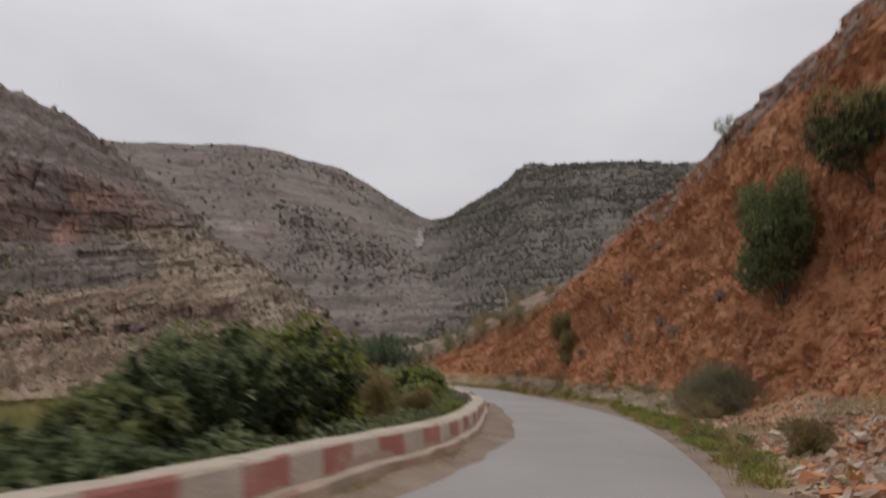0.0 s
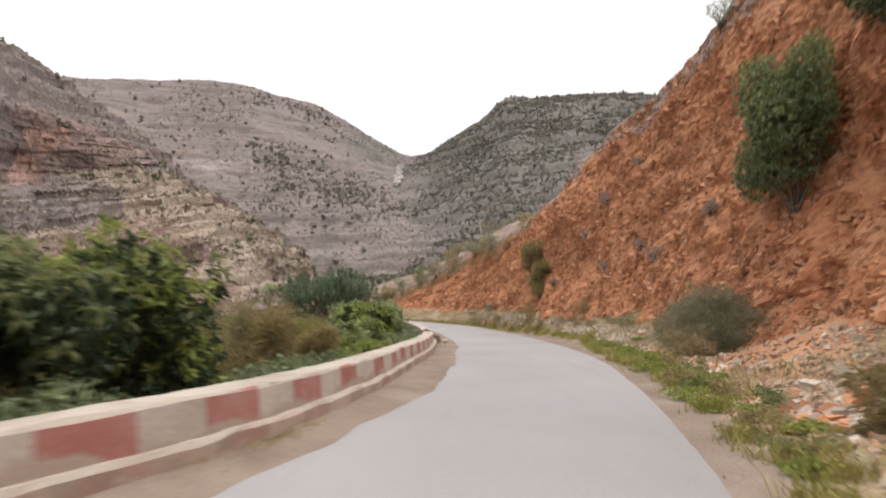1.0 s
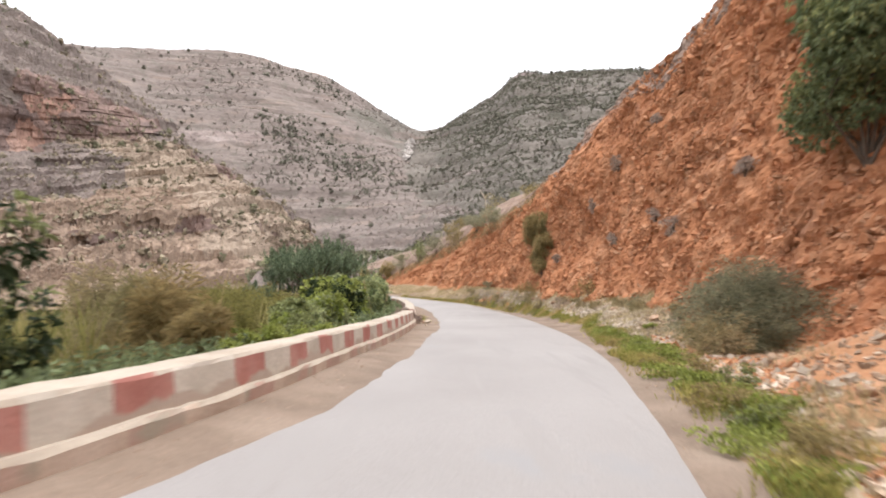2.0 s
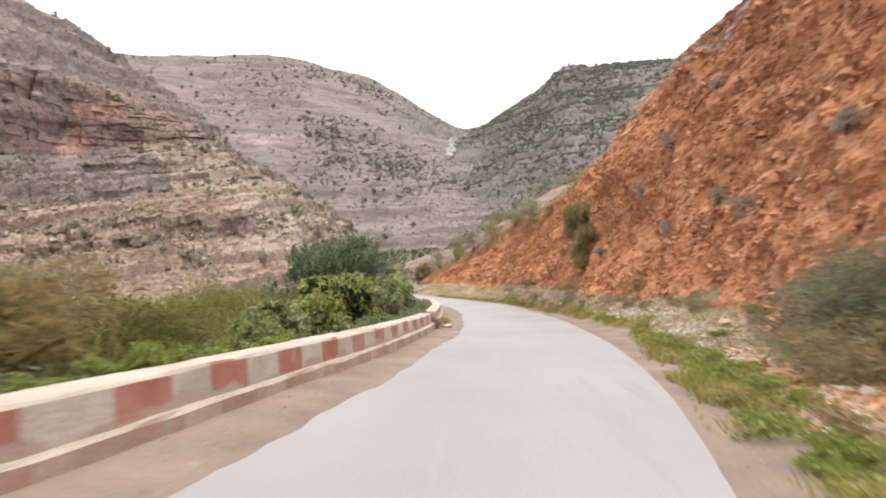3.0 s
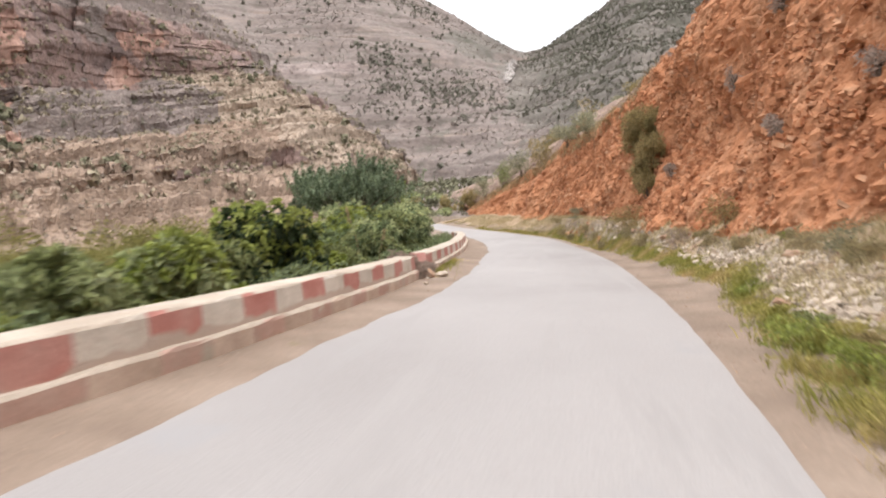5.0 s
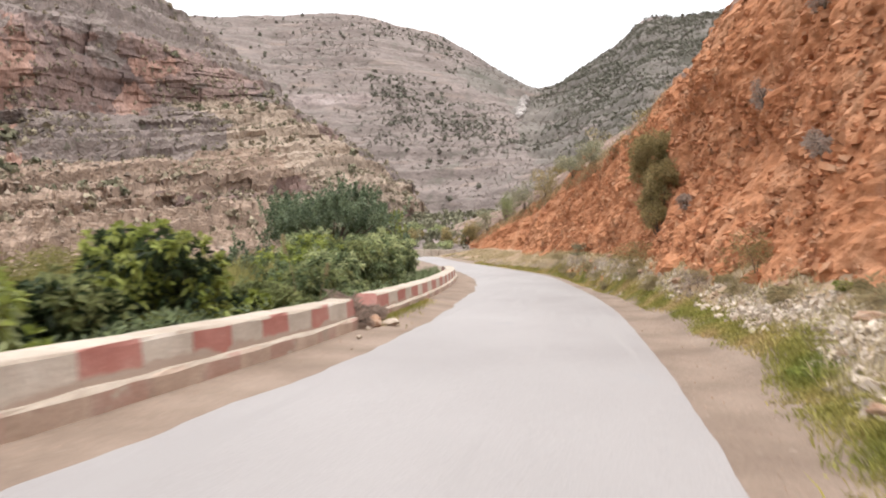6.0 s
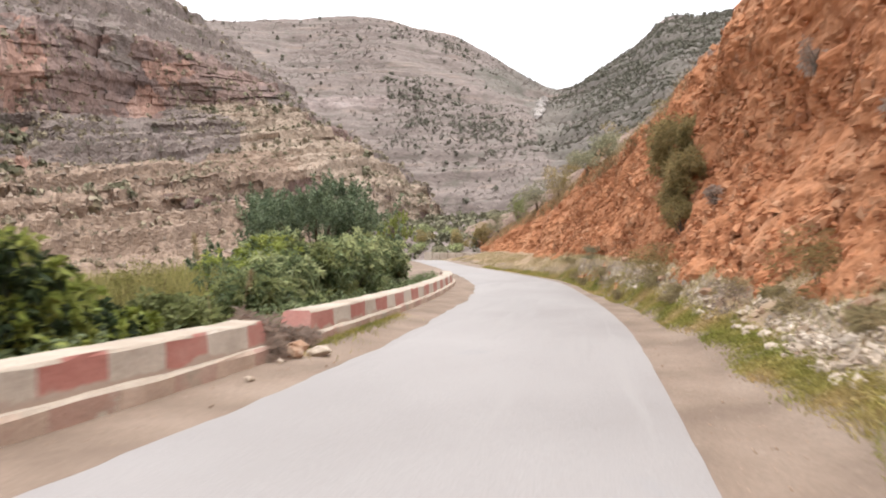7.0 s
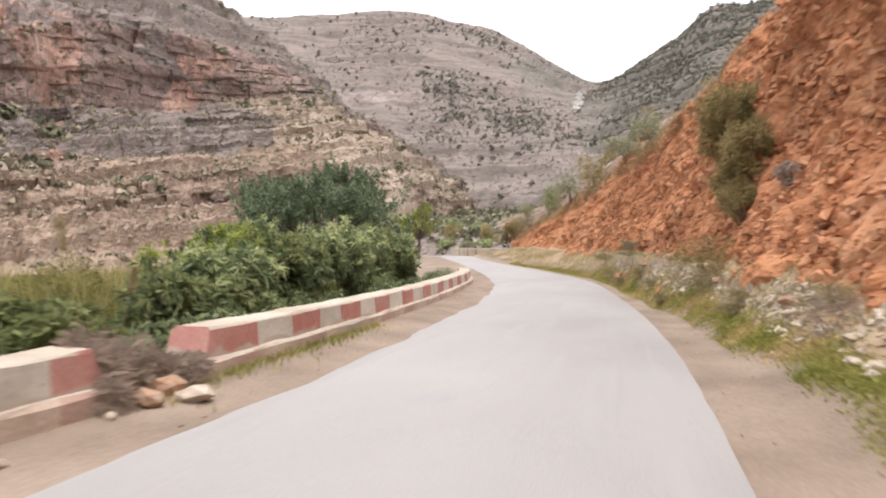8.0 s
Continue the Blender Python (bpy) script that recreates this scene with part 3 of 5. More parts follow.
    R = R + bench * 0.8 * blocks(along * 0.16, (H - dip) * 0.35, seed + 14)
    # a red cleft cut into the bench on the nearer side
    cleft = np.exp(-((along + 115.0) / 4.5) ** 2) * smoothstep(2.85, 3.0, V) * smoothstep(4.0, 3.7, V)
    R = R + 7.0 * cleft
    H = H + hem * (0.30 * fractal(along * 0.55, R * 0.55, 3, seed + 15) + 0.16 * hash_noise(along * 2.3, R * 2.3, seed + 16)) * tread
    R = R + hem * 0.22 * fractal(along * 1.1, H * 1.1, 3, seed + 17)
    X, Y, Z = px + R * np.sin(A), py + R * np.cos(A), pz + H
    back = np.minimum(Z[:, -1:] * 0.3, 30)
    XX = np.concatenate([X, X[:, -1:] + 5 * np.sin(A[:, :1]), X[:, -1:] + 200 * np.sin(A[:, :1])], 1)
    YY = np.concatenate([Y, Y[:, -1:] + 5 * np.cos(A[:, :1]), Y[:, -1:] + 200 * np.cos(A[:, :1])], 1)
    ZZ = np.concatenate([Z, Z[:, -1:] - 0.4, Z[:, -1:] - back], 1)
    ob = tagged(link_mesh(name, np.stack([XX, YY, ZZ], -1).reshape(-1, 3), grid_faces(len(cols), XX.shape[1]), [HILL, TAN_HILL, CLIFF, BROWN_ROCK, PALE_LEDGE], smooth=False), label, "hill", kind="structure")
    v, al, h = V[:-1, :-1], along[:-1, :-1], H[:-1, :-1]
    mottle = fractal(al * 0.07, (h - dip[:-1, :-1]) * 0.14, 4, seed + 20)
    tier = np.where(v + 0.12 * mottle > 2.98, 0, 1)
    tier = np.where((np.abs(v - 1.45) < 0.10 + 0.25 * mottle) & (al > -100) & (al < -40 + 10 * mottle), 3, tier)
    on_cliff = (v > 3.95) & (v < 5.05 + 0.1 * mottle)
    tier = np.where(on_cliff & (mottle > -0.5 + 0.8 * smoothstep(-92, -78, al)), 3, tier)
    stain = fractal(al * 0.085, h * 0.05, 5, seed + 21, 0.62)
    lit = np.maximum(np.exp(-((al + 93) / 7.5) ** 2), 0.75 * np.exp(-((al + 116) / 6.0) ** 2))
    tier = np.where(on_cliff & (v < 4.85 + 0.3 * stain) & (stain + 1.5 * lit > 0.82), 2, tier)
    tier = np.where((cleft[:-1, :-1] > 0.12) & (cleft[:-1, :-1] + 0.5 * stain > 0.55), 2, tier)
    patch = (v > 3.0) & (v < 4.0) & (fractal(al * 0.12, h * 0.12, 3, seed + 22) > 0.85)
    tier = np.where(patch, 3, tier)
    nose = (v < 4.2) & (al + 0.9 * (h - 12) > -54 + 9 * mottle) & (tier != 3)
    tier = np.where(nose, 4, tier)
    ends = np.zeros((tier.shape[0], 2), int)
    ob.data.polygons.foreach_set("material_index", np.concatenate([tier, ends], 1).ravel().astype(np.int32))
    return ob, X, Y, Z


near_hill, NX, NY, NZ = bedded_hill("hill_near", "scrubby limestone hillside with terraced ledges and orange cliffs", 101)
far_hill, FX_, FY_, FZ_ = radial_hill(
    "hill_far", [-60, -45, -36, -29, -24, -17, -14, -9.8, -6.7, -3.7, -1.9, -0.9, 2.5, 5.7, 6.7, 10.3, 17, 20, 30, 45, 70],
    [240, 240, 240, 240, 240, 238, 232, 214, 184, 152, 132, 122, 114, 110, 110, 108, 105, 105, 100, 90, 80], [2] * 7 + [2.5] * 7 + [2] * 7,
    [430, 430, 430, 430, 425, 410, 405, 420, 440, 465, 490, 490, 465, 440, 430, 415, 400, 395, 380, 350, 320],
    [18.3, 18.8, 18.9, 19.3, 19.9, 20.3, 19.7, 18.8, 17.2, 15.5, 14.7, 14.7, 16.3, 18.2, 19.1, 19.3, 19.1, 18.7, 18, 17, 16],
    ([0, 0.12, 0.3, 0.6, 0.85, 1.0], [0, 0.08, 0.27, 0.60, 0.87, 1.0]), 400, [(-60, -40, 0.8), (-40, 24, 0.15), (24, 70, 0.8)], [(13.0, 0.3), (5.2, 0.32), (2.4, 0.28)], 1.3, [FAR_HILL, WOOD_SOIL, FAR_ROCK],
    "distant scrub-covered valley sides meeting in a notch", 131)


def clump_field(name, xs, ys, zs, sizes, mat, label, category, seed, cheap=False):
    """Many small uneven shrubs joined as one."""
    rng = np.random.default_rng(seed)
    t = (1 + 5 ** 0.5) / 2
    ico = np.array([(-1, t, 0), (1, t, 0), (-1, -t, 0), (1, -t, 0), (0, -1, t), (0, 1, t), (0, -1, -t), (0, 1, -t), (t, 0, -1), (t, 0, 1), (-t, 0, -1), (-t, 0, 1)]) / 1.9
    tri = np.array([(0, 11, 5), (0, 5, 1), (0, 1, 7), (0, 7, 10), (0, 10, 11), (1, 5, 9), (5, 11, 4), (11, 10, 2), (10, 7, 6), (7, 1, 8), (3, 9, 4), (3, 4, 2), (3, 2, 6), (3, 6, 8), (3, 8, 9), (4, 9, 5), (2, 4, 11), (6, 2, 10), (8, 6, 7), (9, 8, 1)])
    if cheap:
        ico = np.array([(1, 0.1, 0), (-0.2, 1, 0), (-1, -0.1, 0), (0.2, -1, 0), (0.1, 0, 1), (0, 0, -1.0)])
        tri = np.array([(0, 1, 4), (1, 2, 4), (2, 3, 4), (3, 0, 4), (1, 0, 5), (2, 1, 5), (3, 2, 5), (0, 3, 5)])
    n, k = len(xs), len(ico)
    v = ico[None] * rng.uniform(0.55, 1.25, (n, k, 1)) * sizes[:, None, None] * np.array([0.6, 0.6, 0.5]) * rng.uniform(0.75, 1.3, (n, 1, 3))
    v = v + np.stack([xs, ys, zs + sizes * 0.2], -1)[:, None, :]
    f = tri[None] + k * np.arange(n)[:, None, None]
    return tagged(link_mesh(name, v.reshape(-1, 3), f.reshape(-1, 3), mat), label, category, kind="stuff")


def tuft_field(name, xs, ys, zs, sizes, mat, label, category, seed, pieces=18, tall=1.0):
    """Many small bushes or trees joined as one: each a loose ball of leafy scraps with a ragged outline."""
    rng = np.random.default_rng(seed)
    n = len(xs)
    way = rng.normal(0, 1, (n, pieces, 3))
    way /= np.linalg.norm(way, axis=2, keepdims=True)
    mid = way * rng.uniform(0.25, 1.0, (n, pieces, 1)) ** 0.5 * np.array([0.5, 0.5, 0.5 * tall]) + np.array([0, 0, 0.38 * tall])
    one = np.cross(way, rng.normal(0, 1, (n, pieces, 3)))
    one /= np.linalg.norm(one, axis=2, keepdims=True) + 1e-6
    two = np.cross(way, one) + way * rng.uniform(-0.5, 0.5, (n, pieces, 1))
    big = rng.uniform(0.16, 0.34, (n, pieces, 1))
    v = np.stack([mid + one * big, mid - one * big * 0.6 + two * big, mid - one * big * 0.5 - two * big], 2)
    v = v * sizes[:, None, None, None] * rng.uniform(0.75, 1.3, (n, 1, 1, 3)) + np.stack([xs, ys, zs], -1)[:, None, None, :]
    return tagged(link_mesh(name, v.reshape(-1, 3), np.arange(n * pieces * 3).reshape(-1, 3), mat), label, category, kind="stuff")


def scatter_on(X, Y, Z, n, seed, keep):
    rng = np.random.default_rng(seed)
    i, j = rng.integers(0, X.shape[0] - 1, n * 4), rng.integers(0, X.shape[1] - 3, n * 4)
    u = rng.uniform(0, 1, (2, n * 4))
    x = X[i, j] + (X[i + 1, j] - X[i, j]) * u[0] + (X[i, j + 1] - X[i, j]) * u[1]
    y = Y[i, j] + (Y[i + 1, j] - Y[i, j]) * u[0] + (Y[i, j + 1] - Y[i, j]) * u[1]
    z = Z[i, j] + (Z[i + 1, j] - Z[i, j]) * u[0] + (Z[i, j + 1] - Z[i, j]) * u[1]
    wide = np.abs(X[i, j + 1] - X[i, j]) + np.abs(Y[i, j + 1] - Y[i, j]) + np.abs(Z[i, j + 1] - Z[i, j]) > 0.1
    ok = wide & keep(x, y, z, rng) & ~((np.abs(x) < 16) & (y < 120))
    return x[ok][:n], y[ok][:n], z[ok][:n], rng


def bearing(x, y):
    return np.degrees(np.arctan2(x - OX, y - OY))


# near hillside: dotted shrubs, thickets by the cliff, tumbled rocks along the ledges
hx, hy, hz, hr = scatter_on(NX, NY, NZ, 4200, 201, lambda x, y, z, r: 0.7 * fractal(x * 0.05, y * 0.05, 3, 211) + r.uniform(-0.6, 0.6, len(x)) > 0.1)
tuft_field("scrub", hx, hy, hz, hr.gamma(1.8, 0.30, len(hx)) + 0.22, SCRUB, "low olive-brown scrub dotted over the hillside", "scrub", 1, 12)
hx, hy, hz, hr = scatter_on(NX, NY, NZ, 230, 208, lambda x, y, z, r: (fractal(x * 0.04, y * 0.04, 2, 222) + 0.5 * smoothstep(24, 10, z) > 0.25) & (r.uniform(0, 1, len(x)) < 0.4))
tuft_field("scrub", hx, hy, hz, hr.uniform(0.8, 2.2, len(hx)), DARK_SCRUB, "round dark green bushes scattered over the ledges", "scrub", 8)
hx, hy, hz, hr = scatter_on(NX, NY, NZ, 900, 205, lambda x, y, z, r: (((z > 11) & (z < 25) & (np.abs(bearing(x, y) + 45) < 4.5)) | ((z > 58) & (z < 72) & (np.abs(bearing(x, y) + 39) < 3.0) & (r.uniform(0, 1, len(x)) < 0.3))) & (fractal(x * 0.06, y * 0.06, 2, 218) + r.uniform(-0.4, 0.4, len(x)) > 0.1))
tuft_field("thicket", hx, hy, hz, hr.uniform(0.9, 2.6, len(hx)), DARK_SCRUB, "dark green thickets on the ledges by the cliff", "scrub", 5)
kx, ky, kz, kr = scatter_on(NX, NY, NZ, 6000, 206, lambda x, y, z, r: (fractal(x * 0.06, z * 0.2, 3, 219) > 0.1))
clump_field("scree", kx, ky, kz, kr.gamma(1.6, 0.16, len(kx)) + 0.12, HILL_ROCK, "pale and brown rocks on the ledges of the hillside", "rocks", 6, True)
# far hillsides: scrub greyed for distance haze, a thin pine wood on one side of the notch, lone dark trees
hx, hy, hz, hr = scatter_on(FX_, FY_, FZ_, 18000, 202, lambda x, y, z, r: (np.abs(bearing(x, y) + 12) < 36) & (0.8 * fractal(x * 0.025, y * 0.025, 3, 212) + r.uniform(-0.8, 0.8, len(x)) > 0.15))
tuft_field("scrub", hx, hy, hz, (hr.gamma(1.8, 0.24, len(hx)) + 0.28) * np.clip(np.hypot(hx, hy) / 300, 0.35, 1), FAR_SCRUB, "haze-greyed scrub and small trees on distant hills", "scrub", 2, 10)
hx, hy, hz, hr = scatter_on(FX_, FY_, FZ_, 22000, 203, lambda x, y, z, r: (bearing(x, y) > -16) & (bearing(x, y) < 22) & (z > 4) & (0.6 * fractal(x * 0.03, y * 0.03, 3, 216) + 1.0 * smoothstep(-3.5, 3, bearing(x, y)) + 0.35 * smoothstep(40, 12, z) + r.uniform(-0.5, 0.5, len(x)) > 0.62))
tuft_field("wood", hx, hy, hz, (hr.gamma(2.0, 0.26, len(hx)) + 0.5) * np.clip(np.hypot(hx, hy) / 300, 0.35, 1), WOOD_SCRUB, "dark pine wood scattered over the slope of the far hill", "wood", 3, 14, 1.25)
hx, hy, hz, hr = scatter_on(FX_, FY_, FZ_, 420, 209, lambda x, y, z, r: (bearing(x, y) > -36) & (bearing(x, y) < -6) & (z > 20) & (r.uniform(0, 1, len(x)) < 0.3))
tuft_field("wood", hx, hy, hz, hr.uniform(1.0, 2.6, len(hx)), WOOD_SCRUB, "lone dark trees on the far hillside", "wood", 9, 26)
# trees stand along the skyline beside the notch
er = np.random.default_rng(210)
ei = er.integers(np.searchsorted(np.degrees(np.arctan2(FX_[:, -2] - OX, FY_[:, -2] - OY)), 0.5), FX_.shape[0] - 60, 420)
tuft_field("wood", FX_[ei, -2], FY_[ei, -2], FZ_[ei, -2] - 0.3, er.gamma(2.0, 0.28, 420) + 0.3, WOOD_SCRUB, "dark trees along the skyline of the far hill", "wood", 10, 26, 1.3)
hx, hy, hz, hr = scatter_on(FX_, FY_, FZ_, 200000, 204, lambda x, y, z, r: np.hypot((bearing(x, y) + 2.9 - 0.25 * (np.degrees(np.arctan2(z - 1.35, np.hypot(x - OX, y - OY))) - 12.9)) / 0.38, (np.degrees(np.arctan2(z - 1.35, np.hypot(x - OX, y - OY))) - 12.9) / 0.9) < 1)
hx, hy, hz = hx[:300], hy[:300], hz[:300]
clump_field("rock_outcrop", hx, hy, hz, hr.gamma(2.0, 0.5, len(hx)) + 0.6, OUTCROP, "pale rock outcrop below the notch", "rocks", 4)
# scrub on the bank beyond the bend
br = np.random.default_rng(207)
bx, by = br.uniform(-60, 40, 9000), br.uniform(92, 165, 9000)
off_road = (by > 118) | (bx > road_right(np.minimum(by, 117)) + 1.2) | (bx < road_left(np.minimum(by, 117)) - 2.4)
off_road &= fractal(bx * 0.07, by * 0.07, 3, 221) + br.uniform(-0.5, 0.5, 9000) > -0.1
bx, by = bx[off_road], by[off_road]
tuft_field("scrub", bx, by, ground_z(bx, by), br.gamma(2.0, 0.18, len(bx)) + 0.2, DARK_SCRUB, "low olive scrub on the banks beyond the bend", "scrub", 7, 16)


# ---- plants ----
def leaf_mesh(name, centres, ways, length, width, mat, parent, rng, droop=0.25):
    """Folded leaf blades at the centres, pointing along the ways."""
    n = len(centres)
    ways = ways / np.linalg.norm(ways, axis=1, keepdims=True)
    side = np.cross(ways, rng.normal(0, 1, (n, 3)))
    side /= np.linalg.norm(side, axis=1, keepdims=True) + 1e-6
    ln = length * rng.uniform(0.65, 1.35, (n, 1))
    wd = width * rng.uniform(0.7, 1.3, (n, 1))
    down = np.array([0, 0, -1.0]) * ln * droop
    base, tip = centres - ways * ln * 0.5, centres + ways * ln * 0.5 + down
    mid = centres + np.cross(side, ways) * wd * 0.2
    v = np.stack([base, mid + side * wd * 0.5, tip, mid - side * wd * 0.5], 1).reshape(-1, 3)
    k = 4 * np.arange(n)
    f = np.concatenate([np.stack([k, k + 1, k + 2], 1), np.stack([k, k + 2, k + 3], 1)])
    return link_mesh(name, v, f, mat, parent)


def tube_data(points, radii, sides=5):
    points = np.asarray(points, float)
    verts, faces = [], []
    for i, (p, r) in enumerate(zip(points, radii)):
        d = points[min(i + 1, len(points) - 1)] - points[max(i - 1, 0)]
        d = d / (np.linalg.norm(d) + 1e-9)
        a = np.cross(d, (0.3, 0.9, 0.2))
        a /= np.linalg.norm(a)
        b = np.cross(d, a)
        for s in range(sides):
            w = 2 * math.pi * s / sides
            verts.append(p + r * (a * math.cos(w) + b * math.sin(w)))
    for i in range(len(points) - 1):
        for s in range(sides):
            q = i * sides
            faces.append((q + s, q + (s + 1) % sides, q + sides + (s + 1) % sides, q + sides + s))
    return verts, faces


def tubes(name, runs, mat, parent):
    verts, faces = [], []
    for pts, rad in runs:
        v, f = tube_data(pts, rad)
        k = len(verts)
        verts += v
        faces += [tuple(i + k for i in q) for q in f]
    return link_mesh(name, verts, faces, mat, parent, smooth=True)


def shrub(name, place, size, leaves, leaf, mat, label, category="shrub", seed=0, lobes=9, stems=7, lean=(0, 0), group="", stem_r=0.03, tip_mat=None, base_lift=0.12, droop=0.25, rosette=1, loose=1.0, fuzz=0.0):
    """A leafy shrub: bent stems from one base, leaves in uneven clumps round their ends."""
    rng = np.random.default_rng(seed + 1000)
    root = tagged(empty(name, place), label, category, group)
    w, d, h = size
    centres, radii = [], []
    for i in range(lobes):
        a, rr = rng.uniform(0, 2 * math.pi), rng.uniform(0.1, 0.72) ** 0.7
        hh = rng.uniform(base_lift + 0.12, 0.82)
        shrink = 1 - 0.55 * max(0, hh - 0.45)
        centres.append((0.5 * w * rr * shrink * math.cos(a) + lean[0] * hh, 0.5 * d * rr * shrink * math.sin(a) + lean[1] * hh, h * hh))
        radii.append(rng.uniform(0.16, 0.30) * loose)
    centres, radii = np.array(centres), np.array(radii)
    runs = []
    for i in range(min(stems, lobes)):
        c = centres[i]
        mid = c * np.array([0.35, 0.35, 0.55]) + rng.normal(0, 0.05, 3) * h
        runs.append(([(0, 0, -0.1), tuple(mid * 0.5), tuple(mid), tuple(c)], [stem_r, stem_r * 0.85, stem_r * 0.6, stem_r * 0.25]))
    tubes("stem", runs, BARK, root)
    which = rng.choice(lobes, leaves, p=radii ** 2 / (radii ** 2).sum())
    ways = rng.normal(0, 1, (leaves, 3))
    ways /= np.linalg.norm(ways, axis=1, keepdims=True)
    dist = rng.uniform(0.25, 1.0, leaves) ** 0.45 * (1 + 0.25 * hash_noise(ways[:, 0] * 2.3 + which, ways[:, 2] * 2.3 + ways[:, 1] * 1.7, seed))
    dist *= 1 + fuzz * rng.gamma(0.7, 1.0, leaves)
    spread = radii[which][:, None] * np.array([w, d, h * 0.95])
    p = centres[which] + ways * dist[:, None] * spread
    p[:, 2] = np.maximum(p[:, 2], 0.02 + 0.1 * h * rng.uniform(0, 1, leaves))
    out = ways + np.array([0, 0, 0.35]) + rng.normal(0, 0.5, (leaves, 3))
    if rosette > 1:
        # whorls of leaves round each twig end
        tips_n = leaves // rosette
        pick = np.repeat(np.arange(tips_n), rosette)
        axis = out[pick] / np.linalg.norm(out[pick], axis=1, keepdims=True)
        out = axis * 0.55 + rng.normal(0, 0.6, (len(pick), 3))
        out /= np.linalg.norm(out, axis=1, keepdims=True)
        p = p[pick] + out * leaf[0] * 0.5
        p[:, 2] = np.maximum(p[:, 2], 0.02)
        dist, ways = dist[pick], ways[pick]
    # light and shade put into colour: paler outer top leaves, darker leaves inside
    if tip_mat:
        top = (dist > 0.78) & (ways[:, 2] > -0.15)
        shaded = leaf_mesh("foliage", p[~top], out[~top], leaf[0], leaf[1], mat, root, rng, droop)
        tips = leaf_mesh("lit_foliage", p[top], out[top], leaf[0], leaf[1], tip_mat, shaded, rng, droop)
        tagged(tips, "outer upper leaves coloured lighter, as if lit")
    else:
        leaf_mesh("foliage", p, out, leaf[0], leaf[1], mat, root, rng, droop)
    return root


def gz(x, y):
    return float(ground_z(np.array([x]), np.array([y]))[0])


# dark shrubs behind the first stretch of parapet: place, width, height of the top over the road
def shrub_to(x, y, w, top, *rest, **more):
    base = gz(x, y)
    return shrub("shrub", (x, y, base), (w, w, (top - base) / 0.95), *rest, **more)


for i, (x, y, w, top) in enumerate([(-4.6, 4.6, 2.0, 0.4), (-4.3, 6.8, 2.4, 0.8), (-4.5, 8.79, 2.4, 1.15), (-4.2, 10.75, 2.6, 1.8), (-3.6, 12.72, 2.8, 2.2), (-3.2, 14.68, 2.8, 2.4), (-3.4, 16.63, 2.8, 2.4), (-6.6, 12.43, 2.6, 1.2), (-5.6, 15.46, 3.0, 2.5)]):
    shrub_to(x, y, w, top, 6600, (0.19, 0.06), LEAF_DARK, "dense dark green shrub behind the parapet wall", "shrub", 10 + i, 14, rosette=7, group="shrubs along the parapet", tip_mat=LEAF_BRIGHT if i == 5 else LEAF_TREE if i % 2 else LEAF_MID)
# bushes behind the middle stretch; dark inner leaf colour stands for the shade inside them
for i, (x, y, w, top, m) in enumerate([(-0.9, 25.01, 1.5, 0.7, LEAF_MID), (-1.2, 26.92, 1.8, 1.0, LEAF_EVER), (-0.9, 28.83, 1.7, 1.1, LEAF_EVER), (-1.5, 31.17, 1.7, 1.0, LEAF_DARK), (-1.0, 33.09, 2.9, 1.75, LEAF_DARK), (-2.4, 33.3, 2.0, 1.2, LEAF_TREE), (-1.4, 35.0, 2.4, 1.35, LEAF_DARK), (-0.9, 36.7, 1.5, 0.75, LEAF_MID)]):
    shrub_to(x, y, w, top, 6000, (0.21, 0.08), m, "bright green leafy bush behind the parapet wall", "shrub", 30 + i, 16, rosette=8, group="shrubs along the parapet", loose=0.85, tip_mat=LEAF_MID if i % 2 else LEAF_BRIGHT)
# feathery yellow-olive bushes at the edge of the reed bed
for i, (x, y, w, top) in enumerate([(-1.9, 20.36, 1.5, 0.75), (-4.6, 28.62, 3.6, 1.75), (-4.2, 24.4, 2.6, 1.4), (-4.6, 33.73, 3.0, 1.4), (-6.5, 38, 3.4, 1.5), (-5.2, 41.51, 2.6, 1.3)]):
    shrub_to(x, y, w, top, 8000, (0.18, 0.014), REED, "feathery yellow-olive bush at the edge of the reeds", "shrub", 170 + i, 12, group="bushes by the reeds")
for i, (x, y, w, top) in enumerate([(-3.2, 21.37, 2.0, 1.45), (-4.8, 23.39, 2.6, 1.8), (-6.2, 26.07, 2.6, 1.6)]):
    shrub_to(x, y, w, top, 5000, (0.24, 0.012), TAN_GRASS, "feathery tan and dry bush among the reeds", "shrub", 180 + i, 12, group="bushes by the reeds")
for i, (x, y, w, top) in enumerate([(0.0, 21.16, 0.9, 0.55), (0.1, 22.58, 1.0, 0.6), (-0.3, 23.79, 1.2, 0.7), (-1.6, 23.18, 1.4, 0.6)]):
    shrub_to(x, y, w, top, 1800, (0.15, 0.05), LEAF_BRIGHT if i % 2 else LEAF_MID, "low leafy green bush behind the parapet wall", "shrub", 186 + i, 9, rosette=6, group="shrubs along the parapet")
